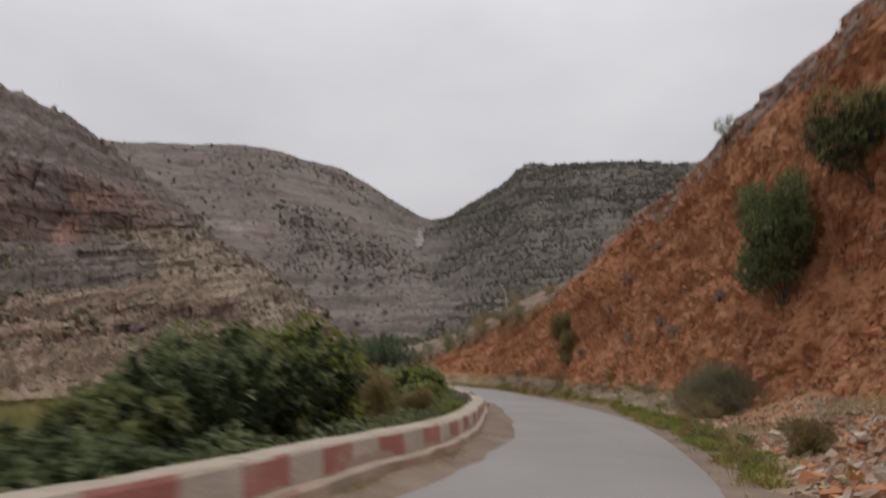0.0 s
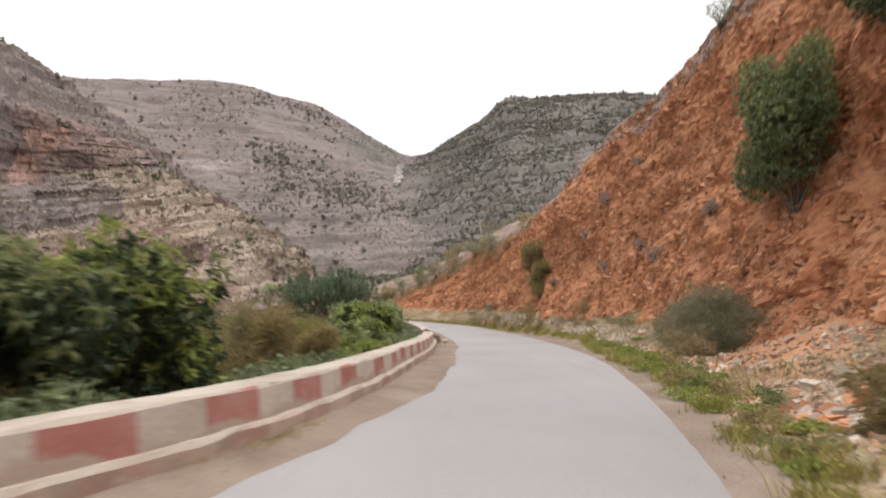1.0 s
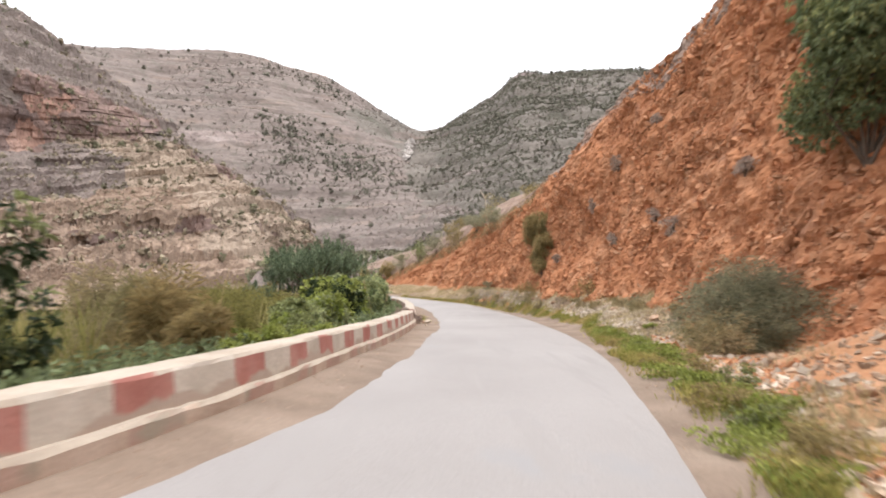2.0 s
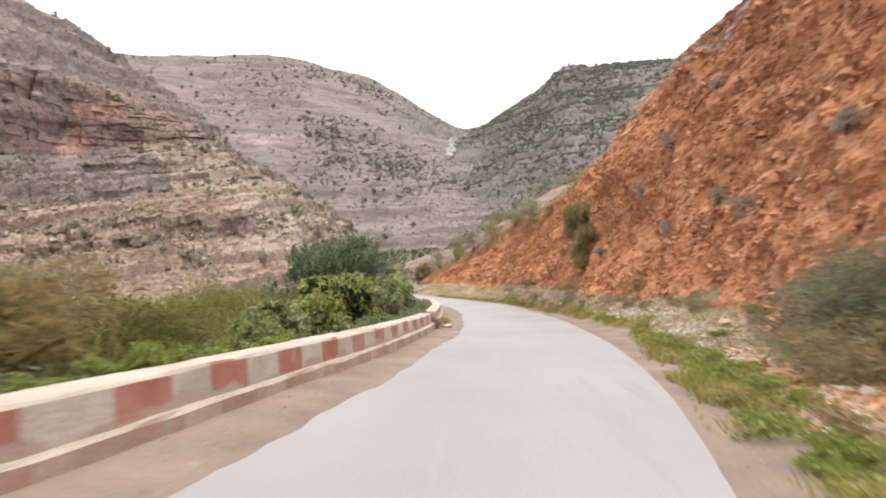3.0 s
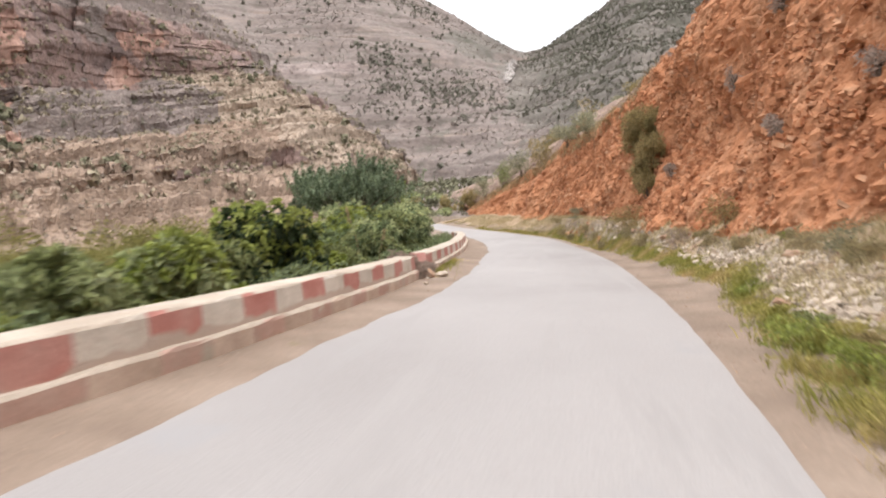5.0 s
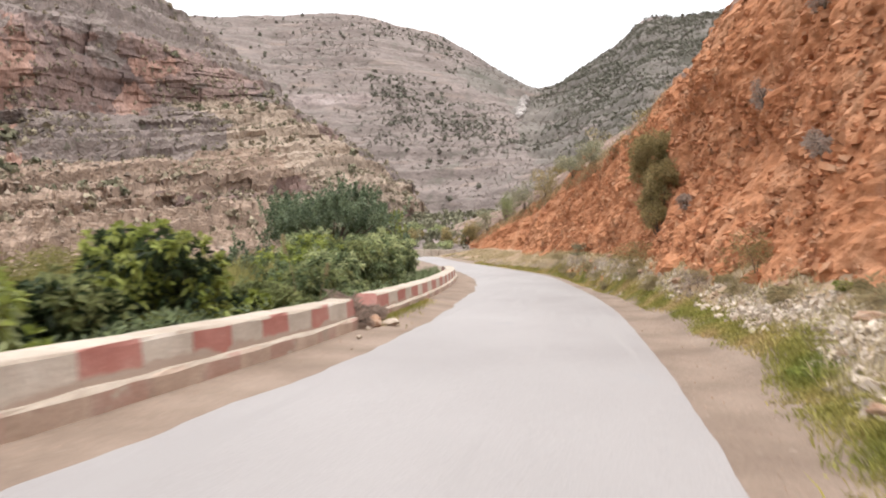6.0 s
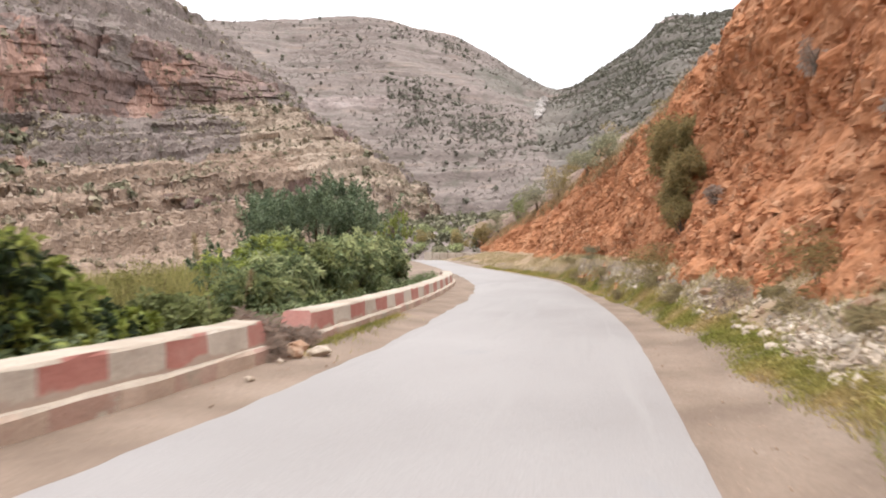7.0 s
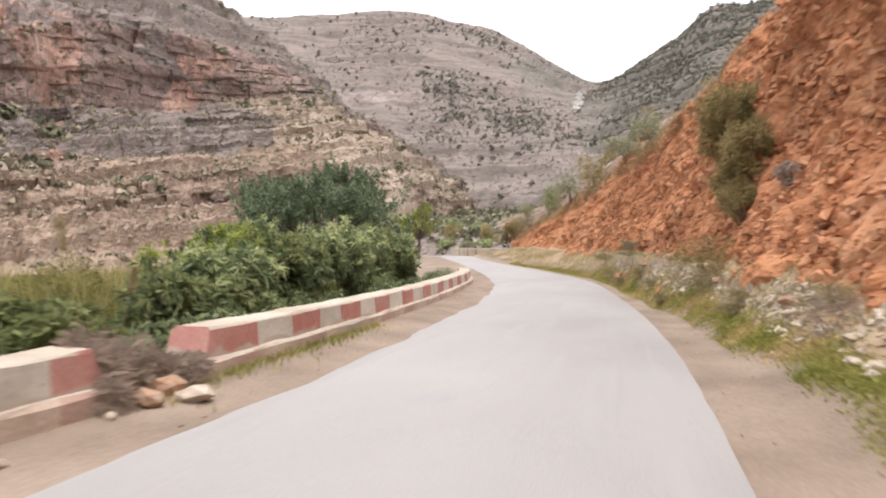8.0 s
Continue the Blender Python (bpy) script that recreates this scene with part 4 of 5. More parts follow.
# golden dry reed grass and a low yellow-green fringe by the first bend
for i, (x, y, w, top) in enumerate([(-0.85, 18.4, 1.0, 0.95), (-1.9, 19.5, 1.4, 1.3), (-3.0, 20.9, 2.2, 1.5), (-2.5, 23.6, 2.2, 1.35)]):
    shrub_to(x, y, w, top, 5200, (0.26, 0.009), GOLD if i < 3 else REED, "feathery golden dry reed grass behind the parapet" if i < 3 else "feathery olive-gold bush behind the parapet", "reed grass", 290 + i, 14, stems=5, stem_r=0.012, base_lift=-0.1, fuzz=0.12, group="bushes by the reeds")
for i in range(7):
    y = 17.2 + 0.75 * i
    x = float(wall_foot(y)) - 0.95 - 0.2 * (i % 2)
    shrub_to(x, y, 0.6, 0.58 + 0.06 * (i % 3), 700, (0.09, 0.03), LEAF_BRIGHT, "low yellow-green weed against the back of the parapet", "weed", 300 + i, 8, stems=2, base_lift=-0.1, group="weeds behind the parapet")
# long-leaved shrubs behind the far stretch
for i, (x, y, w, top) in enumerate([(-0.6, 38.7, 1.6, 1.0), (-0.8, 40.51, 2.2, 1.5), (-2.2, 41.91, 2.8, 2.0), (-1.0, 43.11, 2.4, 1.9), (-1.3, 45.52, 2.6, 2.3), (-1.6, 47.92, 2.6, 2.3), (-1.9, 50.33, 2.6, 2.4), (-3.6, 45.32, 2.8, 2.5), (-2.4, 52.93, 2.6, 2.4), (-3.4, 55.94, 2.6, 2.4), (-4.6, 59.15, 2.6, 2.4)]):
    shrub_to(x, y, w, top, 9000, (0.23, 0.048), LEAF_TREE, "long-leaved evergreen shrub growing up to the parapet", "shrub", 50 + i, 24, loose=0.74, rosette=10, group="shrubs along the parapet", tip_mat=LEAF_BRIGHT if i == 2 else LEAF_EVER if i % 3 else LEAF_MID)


def tree(name, place, height, spread, leaves, mat, label, seed, leaf=(0.17, 0.066)):
    """A small spreading tree: tapered trunk, limbs, a crown of clumps with gaps."""
    rng = np.random.default_rng(seed + 2000)
    root = tagged(empty(name, place), label, "tree")
    top = np.array([0.1, 0.0, height * 0.42])
    trunk = tubes("trunk", [([(0, 0, -0.2), (0.06, 0.03, height * 0.2), tuple(top)], [0.17, 0.14, 0.11])], BARK, root)
    ends = []
    for i in range(24):
        a, e = i * 2.4 + rng.uniform(-0.4, 0.4), rng.uniform(0.0, 1.4)
        r = spread * 0.5 * math.cos(e) ** 0.8 * rng.uniform(0.6, 1.05)
        end = np.array([r * math.cos(a), r * math.sin(a), height * (0.36 + 0.56 * math.sin(e) * rng.uniform(0.75, 1.0))])
        ends.append(end)
        mid = top + (end - top) * 0.5 + np.array([0, 0, 0.12])
        tubes("limb", [([tuple(top * 0.9), tuple(mid), tuple(end)], [0.07, 0.045, 0.015])], BARK, trunk)
    ends = np.array(ends)
    # leafy upright shoots give the crown its spiky outline
    shoots = leaves // 70
    which = rng.integers(0, len(ends), shoots)
    ways = rng.normal(0, 1, (shoots, 3))
    ways /= np.linalg.norm(ways, axis=1, keepdims=True)
    foot = ends[which] + ways * (rng.uniform(0.1, 1, shoots) ** 0.5)[:, None] * np.array([0.15 * spread, 0.15 * spread, 0.10 * height])
    rise = ways * 0.45 + np.array([0, 0, 1.0]) + rng.normal(0, 0.15, (shoots, 3))
    rise /= np.linalg.norm(rise, axis=1, keepdims=True)
    long = 0.13 * height * rng.uniform(0.5, 1.3, shoots)
    pick = np.repeat(np.arange(shoots), 70)
    t = rng.uniform(0, 1, len(pick))
    turn = rng.normal(0, 1, (len(pick), 3))
    turn /= np.linalg.norm(turn, axis=1, keepdims=True)
    p = foot[pick] + rise[pick] * (t * long[pick])[:, None] + turn * (0.036 * height * (1 - 0.65 * t))[:, None] * rng.uniform(0.4, 1.0, (len(pick), 1))
    out = turn + rise[pick] * 0.6
    leaf_mesh("crown", p, out, leaf[0], leaf[1], mat, root, rng)
    return root


tree("tree", (-6.0, 54.5, gz(-6.0, 54.5)), 6.5, 8.4, 38000, LEAF_CAROB, "small dark green carob tree with a spiky rounded crown", 1)
tree("tree", (-9.0, 68.0, gz(-9, 68)), 4.2, 4.0, 4500, LEAF_DARK, "small dark green tree below the bend", 2)
tree("tree", (-9.6, 80.0, gz(-9.6, 80)), 4.2, 3.4, 4500, LEAF_BRIGHT, "bright green young tree at the bend", 3)
tree("tree", (-13.5, 79.0, gz(-13.5, 79)), 4.6, 4.2, 4500, LEAF_DARK, "dark green tree below the bend", 4)


# bushes rooted in the cut
def cut_bush(y, z, size, leaves, leaf, mat, label, seed, out=0.5, back=0.05, **more):
    x = float(face_x(np.array([y]), np.array([z]))[0])
    return shrub("bush", (x - back, y, z), size, leaves, leaf, mat, label, "bush", seed, lean=(-out, 0), **more)


cut_bush(20.4, 3.6, (2.6, 3.9, 4.5), 26000, (0.11, 0.046), LEAF_TREE, "large green bush rooted high in the orange cut", 71, 0.3, lobes=40, stems=8, stem_r=0.04, rosette=6, tip_mat=LEAF_MID, loose=0.68)
cut_bush(16.44, 6.2, (2.4, 3.0, 3.0), 7000, (0.12, 0.05), LEAF_DARK, "green bush high on the orange cut", 72, 0.5, tip_mat=LEAF_MID)
cut_bush(50.73, 3.9, (1.9, 3.2, 2.9), 5200, (0.24, 0.032), LEAF_OLIVE, "olive green bush clinging to the orange cut", 73, 0.0, -0.5, lobes=30, loose=0.6, fuzz=0.22)
cut_bush(48.02, 2.6, (1.6, 2.6, 2.6), 3400, (0.24, 0.028), LEAF_OLIVE, "grey-olive bush clinging to the orange cut", 74, 0.0, -0.3, lobes=26, loose=0.6, fuzz=0.22)
cut_bush(49.43, 4.6, (1.3, 1.7, 1.7), 2200, (0.20, 0.022), LEAF_OLIVE, "olive green bush clinging to the orange cut", 75, 0.2, -0.1, lobes=18, loose=0.6, fuzz=0.22)
cut_bush(46.92, 2.2, (1.0, 1.5, 1.4), 1300, (0.18, 0.018), LEAF_OLIVE, "grey-olive bush clinging to the orange cut", 76, 0.2, 0.0, lobes=14, loose=0.6, fuzz=0.22)
cut_bush(28.62, 12.2, (1.0, 1.4, 1.5), 1100, (0.09, 0.03), LEAF_GREY, "small grey bush on the crest of the cut", 77, 0.0)
for i, (y, w, h, m, lab) in enumerate([(65.55, 2.6, 1.6, LEAF_GREY, "grey-green bush on the crest of the cut"), (70.55, 2.6, 1.8, LEAF_GREY, "grey-green bush on the crest of the cut"), (76.05, 2.6, 2.4, LEAF_OLIVE, "olive bush on the crest of the cut"), (80.55, 2.8, 2.8, LEAF_GREY, "grey-green bush on the crest of the cut"), (85.05, 2.4, 3.2, LEAF_MID, "green bush on the crest of the cut"), (89.55, 2.6, 2.4, LEAF_GREY, "grey-green bush on the crest of the cut"), (94.55, 2.6, 2.4, LEAF_OLIVE, "olive bush on the crest of the cut")]):
    cut_bush(y, float(slope_crest(y)) - 0.5, (w, w, h), 1800, (0.17, 0.05), m, lab, 110 + i, 0.2, group="bushes on the crest")
for i in range(16):
    row = int(np.searchsorted(sy, 58 + 2.1 * i + 0.8 * math.sin(i * 2.3)))
    col = 127 + (i * 5) % 4
    w = 1.5 + 1.1 * ((i * 0.618) % 1)
    shrub("bush", (float(SX[row, col]), float(SY[row, col]), float(SZ[row, col]) - 0.05), (w, w, 0.75 * w), 1500, (0.17, 0.045), (LEAF_OLIVE, LEAF_GREY, LEAF_MID, LEAF_GREY)[i % 4], "low olive bush on the slope above the cut", "bush", 320 + i, lobes=10, stems=4, base_lift=-0.1, fuzz=0.1, group="bushes above the cut")
for i, (y, z, w, h) in enumerate([(41.51, 5.4, 0.9, 1.1), (39.11, 7.2, 0.8, 1.0), (33.3, 4.0, 0.9, 0.9), (30.1, 3.2, 0.8, 0.9), (37, 3.4, 0.7, 0.8), (25.44, 4.4, 0.8, 0.9), (45.02, 3.0, 0.7, 0.7), (35.65, 8.6, 0.8, 0.9)]):
    cut_bush(y, z, (w * 0.7, w * 1.5, h * 0.8), 420, (0.16, 0.008), TWIG, "sparse dry twiggy bush hanging on the orange cut", 130 + i, 0.15, group="dry bushes on the cut", droop=0.4, base_lift=-0.1)
# bushes on the verge
for x, y, w, h, n, m, lab, sd in [(8.8, 20.96, 2.7, 1.75, 22000, LEAF_GREY, "rounded grey-green bush at the foot of the cut", 81), (5.35, 9.87, 0.75, 0.6, 2500, LEAF_OLIVE, "small olive bush on the stony verge", 82),
                                  (8.05, 45.82, 1.7, 1.15, 2200, LEAF_OLIVE, "olive bush at the foot of the cut", 83), (9.5, 37.4, 1.3, 1.05, 1100, LEAF_OLIVE, "olive bush at the foot of the cut", 84),
                                  (7.75, 20.2, 1.3, 0.8, 2600, TAN_GRASS, "feathery dry grass clump beside the bush", 89), (8.57, 39.1, 0.9, 0.65, 260, TWIG, "sparse dry weed on the verge", 85), (6.6, 58.0, 1.0, 0.7, 1200, LEAF_GREY, "grey-green bush on the verge", 86), (9.5, 30.5, 0.8, 0.5, 500, LEAF_GREY, "pale grey-green bush at the foot of the cut", 88)]:
    shrub("bush", (x, y, gz(x, y)), (w, w, h), n, (0.12, 0.009), m, lab, "bush", sd, lobes=14 + int(8 * max(w - 2, 0)), stems=3, base_lift=-0.12, stem_r=0.012, fuzz=0.16)


for i in range(22):
    y = 92.5 + 1.5 * i + 1.5 * math.sin(i * 2.7)
    x = float(road_right(min(y, 117))) + 2.2 + 7.5 * ((i * 0.618) % 1)
    shrub("bush", (x, y, gz(x, y)), (2.6, 2.6, 1.5 + 0.6 * math.sin(i * 1.9)), 800, (0.28, 0.09), (LEAF_GREY, LEAF_OLIVE, LEAF_EVER)[i % 3], "low grey-green bush on the bank beyond the bend", "bush", 190 + i, lobes=8, base_lift=0.0, group="bushes beyond the bend")


def blades(name, xs, ys, zs, heights, width, mat, label, category, seed, lean=0.35):
    """Grass or reed blades, each a bent two-part strip."""
    rng = np.random.default_rng(seed)
    n = len(xs)
    a = rng.uniform(0, 2 * math.pi, n)
    side = np.stack([np.cos(a), np.sin(a), 0 * a], 1) * (width * rng.uniform(0.6, 1.4, n))[:, None]
    b = rng.uniform(0, 2 * math.pi, n)
    bend = np.stack([np.cos(b), np.sin(b), 0 * b], 1) * (heights * lean * rng.uniform(0.2, 1.2, n))[:, None]
    base = np.stack([xs, ys, zs - 0.02], 1)
    upv = np.array([0, 0, 1.0])[None] * heights[:, None]
    mid, tip = base + upv * 0.55 + bend * 0.35, base + upv + bend
    v = np.stack([base - side, base + side, mid + side * 0.8, mid - side * 0.8, tip], 1).reshape(-1, 3)
    k = 5 * np.arange(n)
    f = np.concatenate([np.stack([k, k + 1, k + 2], 1), np.stack([k, k + 2, k + 3], 1), np.stack([k + 3, k + 2, k + 4], 1)])
    return tagged(link_mesh(name, v, f, mat), label, category, kind="stuff")


rg = np.random.default_rng(301)
# reed bed in the valley
n = 62000
x, y = -3.0 - rg.gamma(1.6, 7.0, n), rg.uniform(6, 110, n)
keep = (x < np.where(y > 56, road_left(y) - 6.5, wall_foot(np.clip(y, -10, 62)) - 4.5)) & (x > -42) & (fractal(x * 0.09, y * 0.09, 3, 311) > -0.6)
x, y = x[keep], y[keep]
hgt = 2.4 + 0.5 * fractal(x * 0.12, y * 0.12, 3, 313) + rg.uniform(-0.5, 0.4, len(x))
blades("reeds", x, y, ground_z(x, y), hgt, 0.022, REED, "tall olive and yellow reeds filling the valley floor", "reeds", 303, 0.35)
n = 350
y = rg.uniform(19.5, 27.0, n)
x = 3.8 - (y - 12.4) * rg.uniform(0.64, 0.92, n)
blades("dry_reeds", x, y, ground_z(x, y), rg.uniform(1.0, 2.3, n), 0.006, GOLD, "tall dry straw-coloured reeds behind the parapet", "reeds", 304, 0.3)
# low weeds just behind the parapet
n = 62000
y = rg.uniform(-4, 58, n)
x = wall_foot(y) - 0.75 - rg.gamma(1.5, 1.5, n)
top = np.clip(0.35 + 0.35 * fractal(x * 0.8, y * 0.8, 3, 331), 0.06, 1.0)
weeds = leaf_mesh("weeds", np.stack([x, y, ground_z(x, y) + top * rg.uniform(0, 1, n)], 1), rg.normal(0, 1, (n, 3)) + np.array([0, 0, 0.6]), 0.13, 0.04, LEAF_TREE, None, rg)
tagged(weeds, "green weeds and grass behind the parapet", "weeds", kind="stuff")


def verge_line(y):
    """Where the grass begins beside the bare shoulder."""
    return road_right(y) + 0.16 + 0.16 * smoothstep(18, 22, y) + 0.60 * smoothstep(24, 32, y) + 0.15 * smoothstep(29, 32, y) - 0.16 * smoothstep(33, 37, y) - 0.45 * smoothstep(41, 52, y) + 0.12 * hash_noise(y * 0.6, y * 0, 3)


# verge grass and weeds by the cut: a low even band, wider and patchy on the first stretch
n = 115000
y = 3 + 72 * rg.uniform(0, 1, n) ** 1.25
early = smoothstep(30, 26, y)
x = verge_line(y) + 0.36 + 0.30 * early + rg.normal(0, 1, n) * (0.17 + 0.06 * early + 0.20 * early * smoothstep(17, 20, y) * smoothstep(25, 22.5, y)) + 0.10 * hash_noise(y * 1.3, y * 0, 7)
x = np.maximum(x, verge_line(y) - 0.02)
clump = fractal(x * 1.6, y * 1.6, 3, 317)
keep = clump + rg.uniform(-0.35, 0.35, n) > -1.3 + 1.45 * early + 0.45 * smoothstep(18, 13, y) + 0.2 * smoothstep(16, 19, y) * early
x, y, clump, early = x[keep], y[keep], clump[keep], early[keep]
tall = np.clip(0.075 + 0.02 * early + (0.04 + 0.06 * early) * clump, 0.03, 0.22)
blades("grass", x, y, ground_z(x, y), tall * rg.uniform(0.6, 1.4, len(x)), 0.006, GRASS, "yellow-green grass along the road edge", "grass", 306, 0.9)
n = 42000
k = rg.integers(0, len(x), n)
wx, wy = x[k] + rg.normal(0, 0.05, n), y[k] + rg.normal(0, 0.05, n)
weeds = leaf_mesh("weeds", np.stack([wx, wy, ground_z(wx, wy) + rg.uniform(0, 1, n) * tall[k]], 1), rg.normal(0, 1, (n, 3)) + np.array([0, 0, 0.5]), 0.055, 0.020, GRASS, None, rg)
tagged(weeds, "low leafy weeds along the road edge", "weeds", kind="stuff")
n = 110000
y = 8 + 82 * rg.uniform(0, 1, n) ** 1.2
x = road_right(y) + rg.uniform(0.9, 4.6, n)
keep = (x < slope_foot(y) + 0.9) & (x > verge_line(y) + 0.45) & (fractal(x * 0.8, y * 0.5, 3, 319) + rg.uniform(-0.4, 0.4, n) > -0.1 + 0.6 * smoothstep(24, 20, y) - 0.6 * smoothstep(1.2, 0, slope_foot(y) - x))
x, y = x[keep], y[keep]
blades("dry_grass", x, y, ground_z(x, y), rg.uniform(0.05, 0.26, len(x)), 0.006, TAN_GRASS, "dry olive and straw grass at the foot of the cut", "grass", 307, 0.8)
# leafy weeds and soft dry tufts along the verge
for i, (y, off, w, h) in enumerate([(20.96, 0.5, 0.9, 0.28), (22.38, 1.2, 0.8, 0.25), (23.79, 0.7, 0.9, 0.25), (25.44, 0.6, 0.8, 0.28), (26.92, 0.45, 0.6, 0.22), (30.42, 0.35, 0.5, 0.2), (16.82, 0.6, 0.8, 0.3), (13.9, 0.7, 0.8, 0.3), (26.07, 1.7, 0.5, 0.25), (33.94, 1.9, 0.45, 0.25)]):
    x = float(verge_line(y)) + off
    shrub("weed", (x, y, gz(x, y)), (w * 0.8, w, h * 0.8), 600, (0.07, 0.028), LEAF_BRIGHT, "leafy green weed clump on the verge", "weed", 230 + i, lobes=8, stems=2, base_lift=0.0, stem_r=0.008, group="weeds on the verge")
for i in range(34):
    y = 9.3 + 0.53 * i
    w = 0.42 + 0.4 * ((i * 0.618) % 1)
    x = float(verge_line(y)) + 0.42 + 0.62 * ((i * 0.377) % 1)
    shrub("weed", (x, y, gz(x, y)), (w, w * 1.1, 0.14 + 0.22 * ((i * 0.53) % 1)), 520, (0.06, 0.024), (LEAF_BRIGHT, LEAF_MID, LEAF_BRIGHT, LEAF_OLIVE)[i % 4], "low bushy green weed on the stony road edge", "weed", 270 + i, lobes=9, stems=2, base_lift=0.0, stem_r=0.006, group="weeds on the road edge")
for i in range(14):
    y = 26.5 + 2.7 * i
    x = float(slope_foot(y)) - 0.1 - 0.5 * ((i * 0.618) % 1)
    w = 0.5 + 0.5 * ((i * 0.377) % 1)
    shrub("tuft", (x, y, gz(x, y)), (w, w * 1.2, 0.25 + 0.35 * w), 500, (0.18, 0.007), TAN_GRASS, "soft dry grass tuft at the foot of the cut", "grass tuft", 250 + i, lobes=7, stems=2, base_lift=0.0, stem_r=0.006, group="tufts by the cut")
n = 7000
y = rg.uniform(54, 92, n)
z = slope_crest(y) - 0.25 + rg.uniform(-1.2, 0.15, n)
blades("dry_grass", face_x(y, z) - 0.02, y, z, rg.uniform(0.15, 0.55, n), 0.010, DRY, "dry grass hanging along the crest of the cut", "grass", 309, 0.9)
# thin weeds at the foot of the parapet by the gap
n = 1600
y = rg.uniform(35.0, 41.6, n)
x = wall_foot(y) + 0.02 + rg.gamma(1.4, 0.10, n)
blades("weeds", x, y, ground_z(x, y), rg.uniform(0.03, 0.14, n), 0.006, GRASS, "thin weeds at the foot of the parapet", "weeds", 308, 0.8)
n = 3000
y = rg.uniform(6.5, 12.0, n)
keep = fractal(y * 0.9, y * 0, 3, 341) + rg.uniform(-0.5, 0.5, n) > 0.0
y = y[keep]
x = wall_foot(y) + 0.03 + rg.gamma(1.4, 0.06, len(y))
blades("weeds", x, y, ground_z(x, y), rg.uniform(0.015, 0.06, len(y)), 0.006, TAN_GRASS, "low mossy weeds along the foot of the parapet", "weeds", 311, 0.9)
# feathery reed plumes beside the gap
for px, py, ph, lean_x in [(-0.1, 36.5, 1.95, -0.42), (0.3, 36.6, 1.25, 0.22)]:
    plume = tagged(empty("reed_plume", (px, py, gz(px, py))), "tall dry reed stem with a feathery plume", "reed", "reed plumes")
    tubes("stem", [([(0, 0, 0), (lean_x * 0.3, 0, ph * 0.5), (lean_x, 0, ph)], [0.008, 0.007, 0.004])], DRY, plume)
    kk = rg.uniform(0, 1, 160)
    leaf_mesh("plume", np.stack([lean_x * (0.8 + 0.2 * kk) + rg.normal(0, 0.02, 160), rg.normal(0, 0.02, 160), ph * (0.8 + 0.22 * kk)], 1), rg.normal(0, 0.3, (160, 3)) + np.array([0, 0, 1.0]), 0.14, 0.007, TAN_GRASS, plume, rg)


# ---- stones ----
def rock_data(seed, rounds=0.0):
    rng = np.random.default_rng(seed)
    t = (1 + 5 ** 0.5) / 2
    v = np.array([(-1, t, 0), (1, t, 0), (-1, -t, 0), (1, -t, 0), (0, -1, t), (0, 1, t), (0, -1, -t), (0, 1, -t), (t, 0, -1), (t, 0, 1), (-t, 0, -1), (-t, 0, 1)]) / 3.8
    v = v * rng.uniform(0.7 + rounds, 1.3 - rounds, (12, 1)) * rng.uniform(0.7, 1.25, 3)
    f = np.array([(0, 11, 5), (0, 5, 1), (0, 1, 7), (0, 7, 10), (0, 10, 11), (1, 5, 9), (5, 11, 4), (11, 10, 2), (10, 7, 6), (7, 1, 8), (3, 9, 4), (3, 4, 2), (3, 2, 6), (3, 6, 8), (3, 8, 9), (4, 9, 5), (2, 4, 11), (6, 2, 10), (8, 6, 7), (9, 8, 1)])
    return v, f


def rubble(name, places, sizes, mat, label, seed, flat=0.7):
    """Loose angular stones, joined."""
    rng = np.random.default_rng(seed)
    f = np.array([(0, 2, 3, 1), (4, 5, 7, 6), (0, 1, 5, 4), (2, 6, 7, 3), (0, 4, 6, 2), (1, 3, 7, 5)])
    box = np.array([(x, y, z) for x in (-0.5, 0.5) for y in (-0.5, 0.5) for z in (-0.5, 0.5)])
    kinds = [box * rng.uniform(0.45, 1.15, (8, 1)) * rng.uniform(0.65, 1.2, 3) + rng.normal(0, 0.07, (8, 3)) for q in range(40)]
    n = len(places)
    v = np.stack([kinds[q] for q in rng.integers(0, 40, n)])
    a, b = rng.uniform(0, 2 * math.pi, n), rng.uniform(-0.9, 0.9, n)
    ca, sa, cb, sb = np.cos(a)[:, None], np.sin(a)[:, None], np.cos(b)[:, None], np.sin(b)[:, None]
    x1, y1 = v[:, :, 0] * ca - v[:, :, 1] * sa, v[:, :, 0] * sa + v[:, :, 1] * ca
    z1 = v[:, :, 2] * flat
    v = np.stack([x1 * cb - z1 * sb, y1, x1 * sb + z1 * cb], -1) * sizes[:, None, None] + places[:, None, :]
    ff = f[None] + 8 * np.arange(n)[:, None, None]
    return tagged(link_mesh(name, v.reshape(-1, 3), ff.reshape(-1, 4), mat), label, "stones", kind="stuff")


rk = np.random.default_rng(401)
n = 56000
y = 8 + 62 * rk.uniform(0, 1, n) ** 1.1
z = road_z(y) + 0.3 + (slope_crest(y) - road_z(y) - 0.3) * rk.uniform(0, 1, n) ** 1.15
keep = fractal(y * 0.5, z * 0.6, 3, 411) + rk.uniform(-0.6, 0.6, n) > -0.25
y, z = y[keep], z[keep]
size = np.minimum(rk.gamma(1.3, 0.045, len(y)) + 0.035, 0.3)
rubble("rubble", np.stack([face_x(y, z), y, z], 1), size, ORANGE_STONE, "orange and buff stones bedded in the cut", 41)
n = 30000
y = 8 + 24 * rk.uniform(0, 1, n)
z = 0.35 + (slope_crest(y) - 0.8) * rk.uniform(0, 1, n) ** 1.2
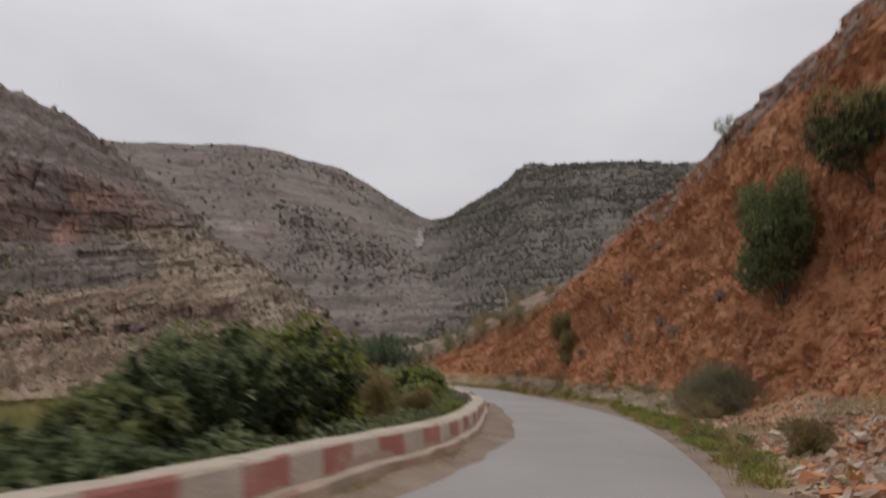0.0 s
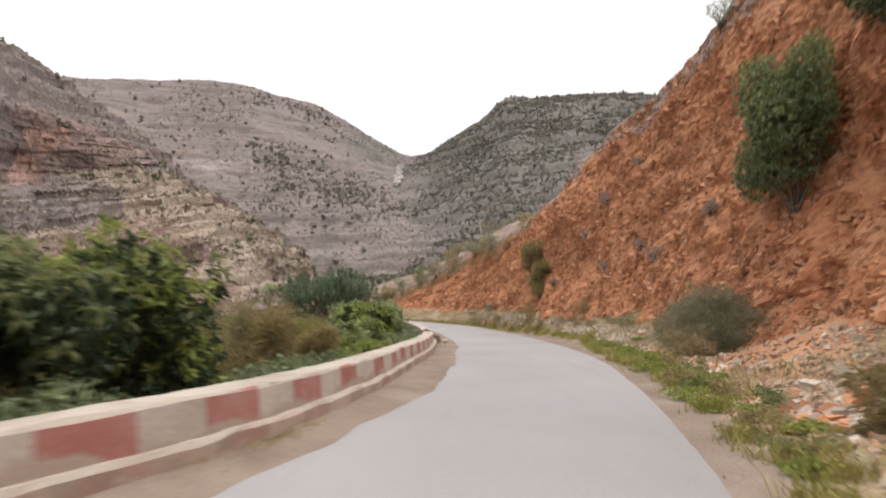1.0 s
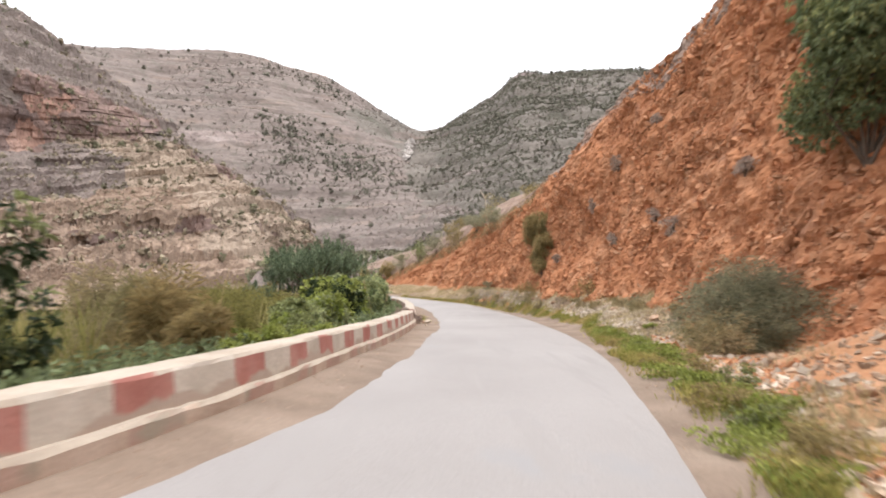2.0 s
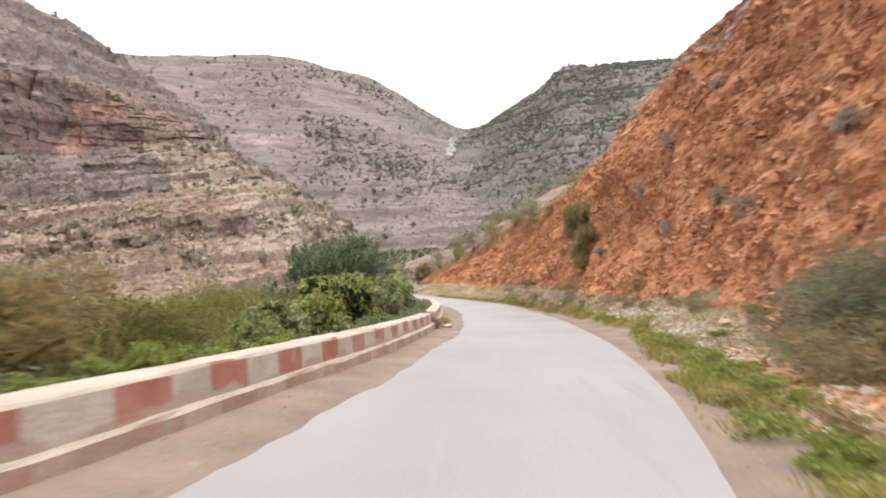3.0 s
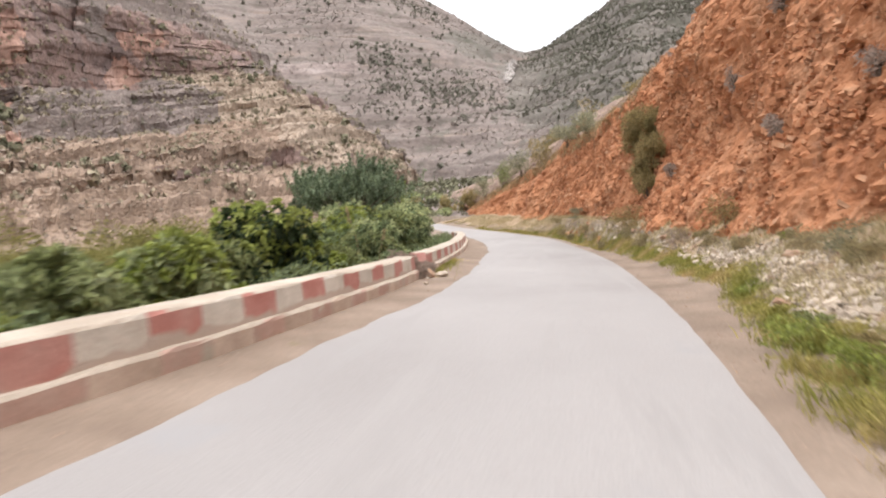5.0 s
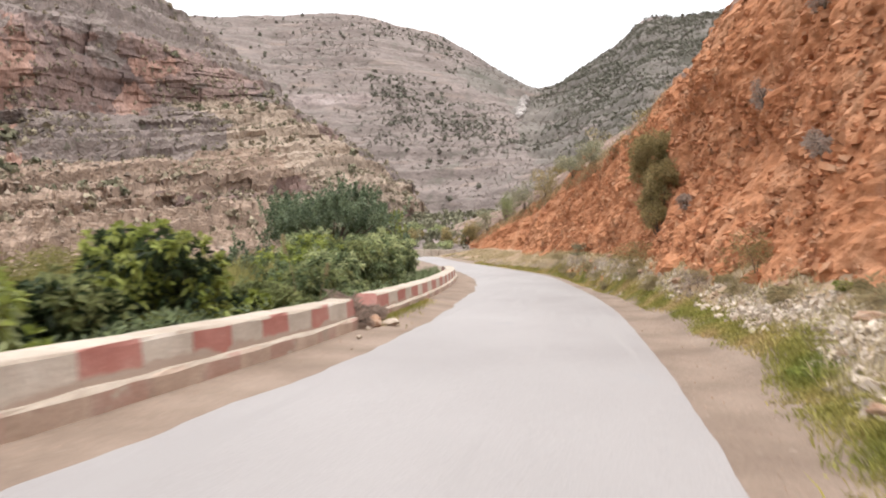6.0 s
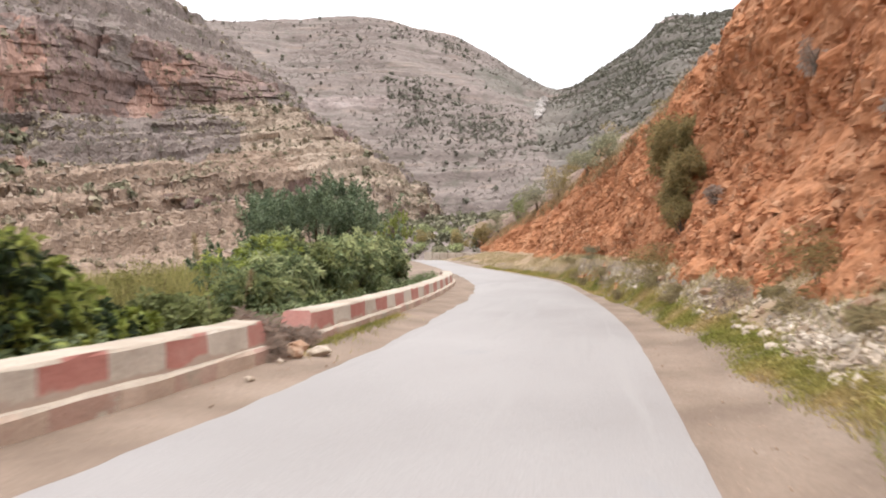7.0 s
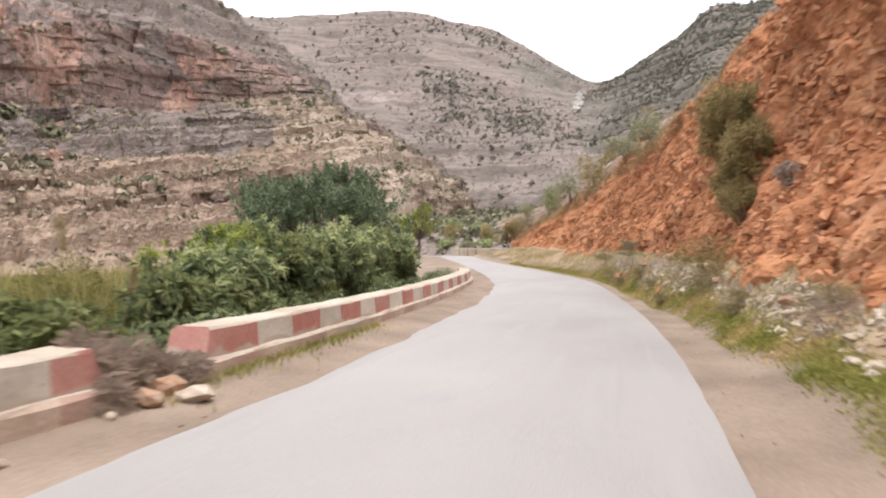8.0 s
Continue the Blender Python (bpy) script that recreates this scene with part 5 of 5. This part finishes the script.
size = rk.gamma(1.3, 0.018, n) + 0.022
rubble("rubble", np.stack([face_x(y, z) - 0.02, y, z], 1), size, ORANGE_STONE, "small orange pebbles and clods on the face of the cut", 48)
n = 20000
y = rk.uniform(23, 62, n)
x = verge_line(y) + 0.42 + rk.gamma(2.2, 0.46, n)
keep = (x < slope_foot(y) + 0.1) & (fractal(x * 0.7, y * 0.45, 3, 413) + rk.uniform(-0.3, 0.3, n) > -0.42 + 0.45 * smoothstep(42, 52, y) + 0.7 * smoothstep(31, 26, y))
x, y = x[keep], y[keep]
rubble("rubble", np.stack([x, y, ground_z(x, y) + 0.015], 1), np.minimum(rk.gamma(1.6, 0.028, len(x)) + 0.025, 0.16), PALE_STONE, "whitish limestone rubble along the verge", 42)
n = 20000
y = 7 + 18 * rk.uniform(0, 1, n)
x = verge_line(y) + 0.85 + rk.uniform(0, 3.4, n)
keep = (x < slope_foot(y) + 0.2) & (fractal(x * 0.9, y * 0.6, 3, 417) + rk.uniform(-0.5, 0.5, n) > -0.15 + 0.5 * smoothstep(1.0, 3.4, x - verge_line(y)) - 0.5 * smoothstep(13, 10, y))
x, y = x[keep], y[keep]
size = np.minimum(rk.gamma(1.5, 0.028, len(x)) * (1 + 0.7 * smoothstep(14, 10, y)) + 0.03, 0.26)
kind_of = rk.choice(3, len(x), p=(0.24, 0.48, 0.28))
for k, (m, lab) in enumerate([(PALE_STONE, "whitish limestone pieces strewn below the cut"), (TAN_STONE, "tan stones strewn below the cut"), (ORANGE_STONE, "orange stones strewn below the cut")]):
    at = kind_of == k
    rubble("rubble", np.stack([x, y, ground_z(x, y) + 0.01], 1)[at], size[at], m, lab, 45 + k)
n = 5200
y = rk.uniform(6, 44, n)
x = verge_line(y) + 0.5 + rk.uniform(0, 3.6, n)
keep = (x < slope_foot(y) + 0.3) & (fractal(x * 0.6, y * 0.5, 3, 415) > -0.1)
x, y = x[keep], y[keep]
rubble("rubble", np.stack([x, y, ground_z(x, y) + 0.01], 1), np.minimum(rk.gamma(1.4, 0.028, len(x)) + 0.025, 0.17), TAN_STONE, "tan and orange stones strewn on the verge", 43)
n = 2200
y = rk.uniform(2, 58, n)
side = rk.uniform(0, 1, n) < 0.6
x = np.where(side, road_right(y) + rk.uniform(0.05, 1.1, n), road_left(y) - rk.uniform(0.05, 0.9, n))
rubble("gravel", np.stack([x, y, ground_z(x, y) + 0.012], 1), rk.gamma(1.4, 0.004, n) + 0.005, TAN_STONE, "fine gravel on the bare road shoulders", 44)

stone_meshes, boulder_meshes = [], []
for q in range(8):
    v, f = rock_data(900 + q)
    me = bpy.data.meshes.new("stone")
    me.from_pydata([tuple(p) for p in v], [], [tuple(int(i) for i in t) for t in f])
    me.materials.append(ORANGE_STONE if q < 6 else PALE_STONE)
    stone_meshes.append(me)
    bm = bmesh.new()
    bm.from_mesh(me)
    bmesh.ops.subdivide_edges(bm, edges=list(bm.edges), cuts=1, use_grid_fill=True)
    for p in bm.verts:
        p.co *= 1 + 0.16 * noise.noise(p.co * 5 + Vector((q * 3.1, 0, 0)))
    fine_me = bpy.data.meshes.new("stone")
    bm.to_mesh(fine_me)
    bm.free()
    fine_me.materials.append(WEATHERED_STONE if q < 6 else PALE_STONE)
    boulder_meshes.append(fine_me)


def loose_stone(place, size, kind_no, label, group):
    ob = tagged(new("stone", boulder_meshes[kind_no]), label, "stone", group)
    ob.matrix_world = Matrix.LocRotScale(place, Euler((rk.uniform(-0.4, 0.4), rk.uniform(-0.4, 0.4), rk.uniform(0, 6.28))), (size, size * 0.9, size * 0.7))
    return ob


# boulders and stones that lie loose on the verge
for x, y, size in [(4.75, 9.77, 0.3), (5.05, 9.28, 0.22), (5.6, 10.36, 0.36), (6.2, 9.97, 0.35), (6.0, 13.11, 0.24), (6.6, 14.39, 0.26), (7.2, 12.52, 0.3), (9.4, 35.54, 0.36), (9.0, 31.38, 0.4), (8.8, 26.71, 0.4), (7.9, 28.51, 0.25), (8.6, 40.91, 0.4), (8.2, 45.12, 0.32), (7.6, 50.93, 0.4), (7.0, 54.04, 0.3)]:
    loose_stone((x, y, gz(x, y) + size * 0.18), size, int(rk.integers(0, 6)), "orange boulder lying on the stony verge", "boulders on the verge")
for i in range(46):
    y = float(rk.uniform(23, 50))
    x = float(verge_line(y)) + float(rk.uniform(0.4, 1.6))
    size = float(rk.uniform(0.12, 0.22))
    loose_stone((x, y, gz(x, y) + size * 0.15), size, int(rk.integers(6, 8)), "pale limestone block among the verge rubble", "pale stones on the verge")

# ---- leaning dead agave stalk, shaped as a forked pole, on the slope behind the cut ----
on = np.unravel_index(np.argmin(np.hypot(SX - 8.9, SY - 94)), SX.shape)
pole_at = (float(SX[on]), float(SY[on]), float(SZ[on]))
rest = 11.2 - pole_at[2]
pole = tagged(empty("agave_stalk", pole_at), "pale leaning dead agave stalk with a forked top", "pole")
stalk = tubes("stalk", [([(0, 0, -0.5), (0.03, 0, 0.5 * rest), (0.06, 0, rest + 1.4), (-0.05, 0, rest + 2.7), (-0.55, 0, rest + 3.7)], [0.11, 0.10, 0.09, 0.08, 0.05])], COPING, pole)
tubes("stalk_fork", [([(-0.05, 0, rest + 2.6), (-0.1, 0, rest + 3.2), (-0.75, 0, rest + 4.1)], [0.08, 0.06, 0.04])], COPING, stalk)


# ---- parapet wall ----
HEIGHT, PLINTH, THICK = 0.53, 0.20, 0.50


def wall_point(y, off, z):
    """A point of the parapet: off metres behind its foot, square to its run."""
    d = (wall_foot(y + 0.1) - wall_foot(y - 0.1)) / 0.2
    nrm = math.hypot(1, d)
    return (wall_foot(y) - off / nrm, y + off * d / nrm, road_z(y) + z)


def sweep(name, y0, y1, section, mat, parent, step=0.35, chip=0.0, seed=0, lean=(0, 0)):
    """A closed section swept along the parapet, with capped ends that may lean inward by so many metres at the top."""
    ys = np.linspace(y0, y1, max(2, int((y1 - y0) / step) + 1))
    m, bm, rings = len(section), bmesh.new(), []

    def wear(q, i, salt):
        return 2.2 * chip * float(fractal(np.array([q * 1.9]), np.array([i * 5.3 + salt]), 3, seed)[0])
    for q in ys:
        tip = lean[0] * (q == y0) - lean[1] * (q == y1)
        rings.append([bm.verts.new(wall_point(q + tip * max(0, z - PLINTH) / (HEIGHT - PLINTH), o + wear(q, i, 0.5), z + wear(q, i, 40.5))) for i, (o, z) in enumerate(section)])
    for a, b in zip(rings, rings[1:]):
        for i in range(m):
            bm.faces.new((a[i], a[(i + 1) % m], b[(i + 1) % m], b[i]))
    bm.faces.new(rings[0])
    bm.faces.new(list(reversed(rings[-1])))
    bmesh.ops.recalc_face_normals(bm, faces=bm.faces)
    me = bpy.data.meshes.new(name)
    for f in bm.faces:
        f.material_index = int(f.normal.z > 0.62)
    bm.to_mesh(me)
    bm.free()
    me.materials.append(mat)
    me.materials.append(COPING)
    ob = new(name, me)
    ob.parent = parent
    return ob


BLOCK = [(0.10, PLINTH - 0.01), (0.125, HEIGHT - 0.03), (0.155, HEIGHT), (0.10 + THICK - 0.04, HEIGHT), (0.10 + THICK, HEIGHT - 0.04), (0.10 + THICK, PLINTH - 0.01)]
BASE = [(0.0, -0.25), (0.0, PLINTH - 0.035), (0.03, PLINTH), (0.10 + THICK + 0.03, PLINTH), (0.10 + THICK + 0.03, -0.25)]


def parapet(y0, y1, reds, label, seed):
    root = tagged(empty("parapet_wall", wall_point((y0 + y1) / 2, 0.3, 0)), label, "parapet wall", "parapet walls")
    inv = Matrix.Translation(-Vector(root.location))
    made = []
    cuts, at = [], y0
    for a, b in reds:
        if a > at + 0.05:
            cuts.append((at, a, WHITE_PAINT, "white_block"))
        cuts.append((max(a, y0), min(b, y1), RED_PAINT, "red_block"))
        at = b
    if at < y1 - 0.05:
        cuts.append((at, y1, WHITE_PAINT, "white_block"))
    for i, (a, b, m, nm) in enumerate(cuts):
        made.append(sweep(nm, a + 0.001, b - 0.001, BLOCK, m, root, 0.22, 0.005, seed, (0.14 * (a == y0), 0.14 * (b == y1))))
        made.append(sweep("plinth", a + 0.001, b - 0.001, BASE, RED_PLINTH if m == RED_PAINT else CONCRETE, root, 0.22, 0.007, seed + 3))
    for ob in made:
        ob.matrix_parent_inverse = inv
    return root


first = [(a, a + 0.78) for a in (-8.1, -6.6, -5.05, -3.5, -1.95, -0.4, 1.15, 2.7, 4.2, 5.7, 7.2, 8.7, 10.2, 11.75, 13.35, 15.3, 16.95, 18.42, 20.03, 21.59, 23.11, 24.73, 26.32, 27.9, 29.48, 31.02, 32.6, 34.29)]
first[-1] = (34.29, 34.87)
parapet(-8.1, 34.87, first, "low parapet painted in faded red and white blocks", 1)
second = [(36.3, 37.45)] + [(a, a + 0.95) for a in (38.4, 40.2, 42.0, 43.9, 45.8, 47.7, 49.6, 51.5, 53.4, 55.3, 57.2)]
parapet(36.3, 58.5, second, "low red and white parapet beyond the broken gap", 2)


# ---- the broken gap: dead brush and stones ----
for x, y, size, k in [(2.05, 35.06, 0.34, 0), (1.85, 35.49, 0.42, 1), (2.25, 35.38, 0.32, 6), (1.55, 35.7, 0.26, 7), (1.05, 35.75, 0.3, 2), (1.85, 34.9, 0.2, 3), (1.35, 34.9, 0.24, 6), (1.7, 35.97, 0.2, 6), (2.05, 34.58, 0.14, 7), (2.25, 33.41, 0.12, 6)]:
    loose_stone((x, y, gz(x, y) + size * 0.2), size, k, "broken stone lying in the gap of the parapet" if k < 6 else "whitish broken stone lying in the gap", "stones in the gap")
for x, y, w, h, sd in [(1.55, 34.9, 0.5, 0.75, 151), (1.15, 35.43, 0.8, 0.8, 152), (1.6, 35.86, 0.7, 0.35, 153), (1.8, 34.79, 0.4, 0.4, 154)]:
    shrub("dead_brush", (x, y, gz(x, y)), (w, w, h), 700, (0.26, 0.0035), TWIG, "tangle of dead grey brush in the parapet gap", "brush", sd, lobes=10, base_lift=0.0, group="dead brush", stem_r=0.012)

# ---- parapet beyond the bend ----
far_wall = tagged(empty("parapet_wall", (-6.6, 91.0, float(road_z(91.0)))), "distant pale parapet at the outside of the bend", "parapet wall", "parapet walls")
for i in range(7):
    a = i / 7
    bm = bmesh.new()
    bmesh.ops.create_cube(bm, size=1.0)
    bmesh.ops.bevel(bm, geom=list(bm.edges), offset=0.06, segments=1, affect="EDGES")
    bmesh.ops.transform(bm, matrix=Matrix.Translation((-2.6 + 5.6 * a, 0.9 * a, 0.35)) @ Matrix.Diagonal((0.78, 0.45, 0.95, 1)), verts=bm.verts)
    me = bpy.data.meshes.new("white_block")
    bm.to_mesh(me)
    bm.free()
    me.materials.append(COPING)
    new("white_block", me).parent = far_wall

# ---- stones of the cut that show singly ----
for i in range(300):
    y = float(12 + 40 * rk.uniform(0, 1) ** 1.1)
    z = float(road_z(y)) + 0.5 + float((slope_crest(y) - 1.5) * rk.uniform(0, 1) ** 1.2)
    size = float(min(0.14 + rk.gamma(1.5, 0.06), 0.45))
    ob = new("stone", stone_meshes[int(rk.integers(0, 6))])
    ob.matrix_world = Matrix.LocRotScale((float(face_x(np.array([y]), np.array([z]))[0]) + 0.02, y, z), Euler((rk.uniform(-0.5, 0.5), rk.uniform(-0.5, 0.5), rk.uniform(0, 6.28))), (size, size * 0.85, size * 0.6))
    ob.parent = cut
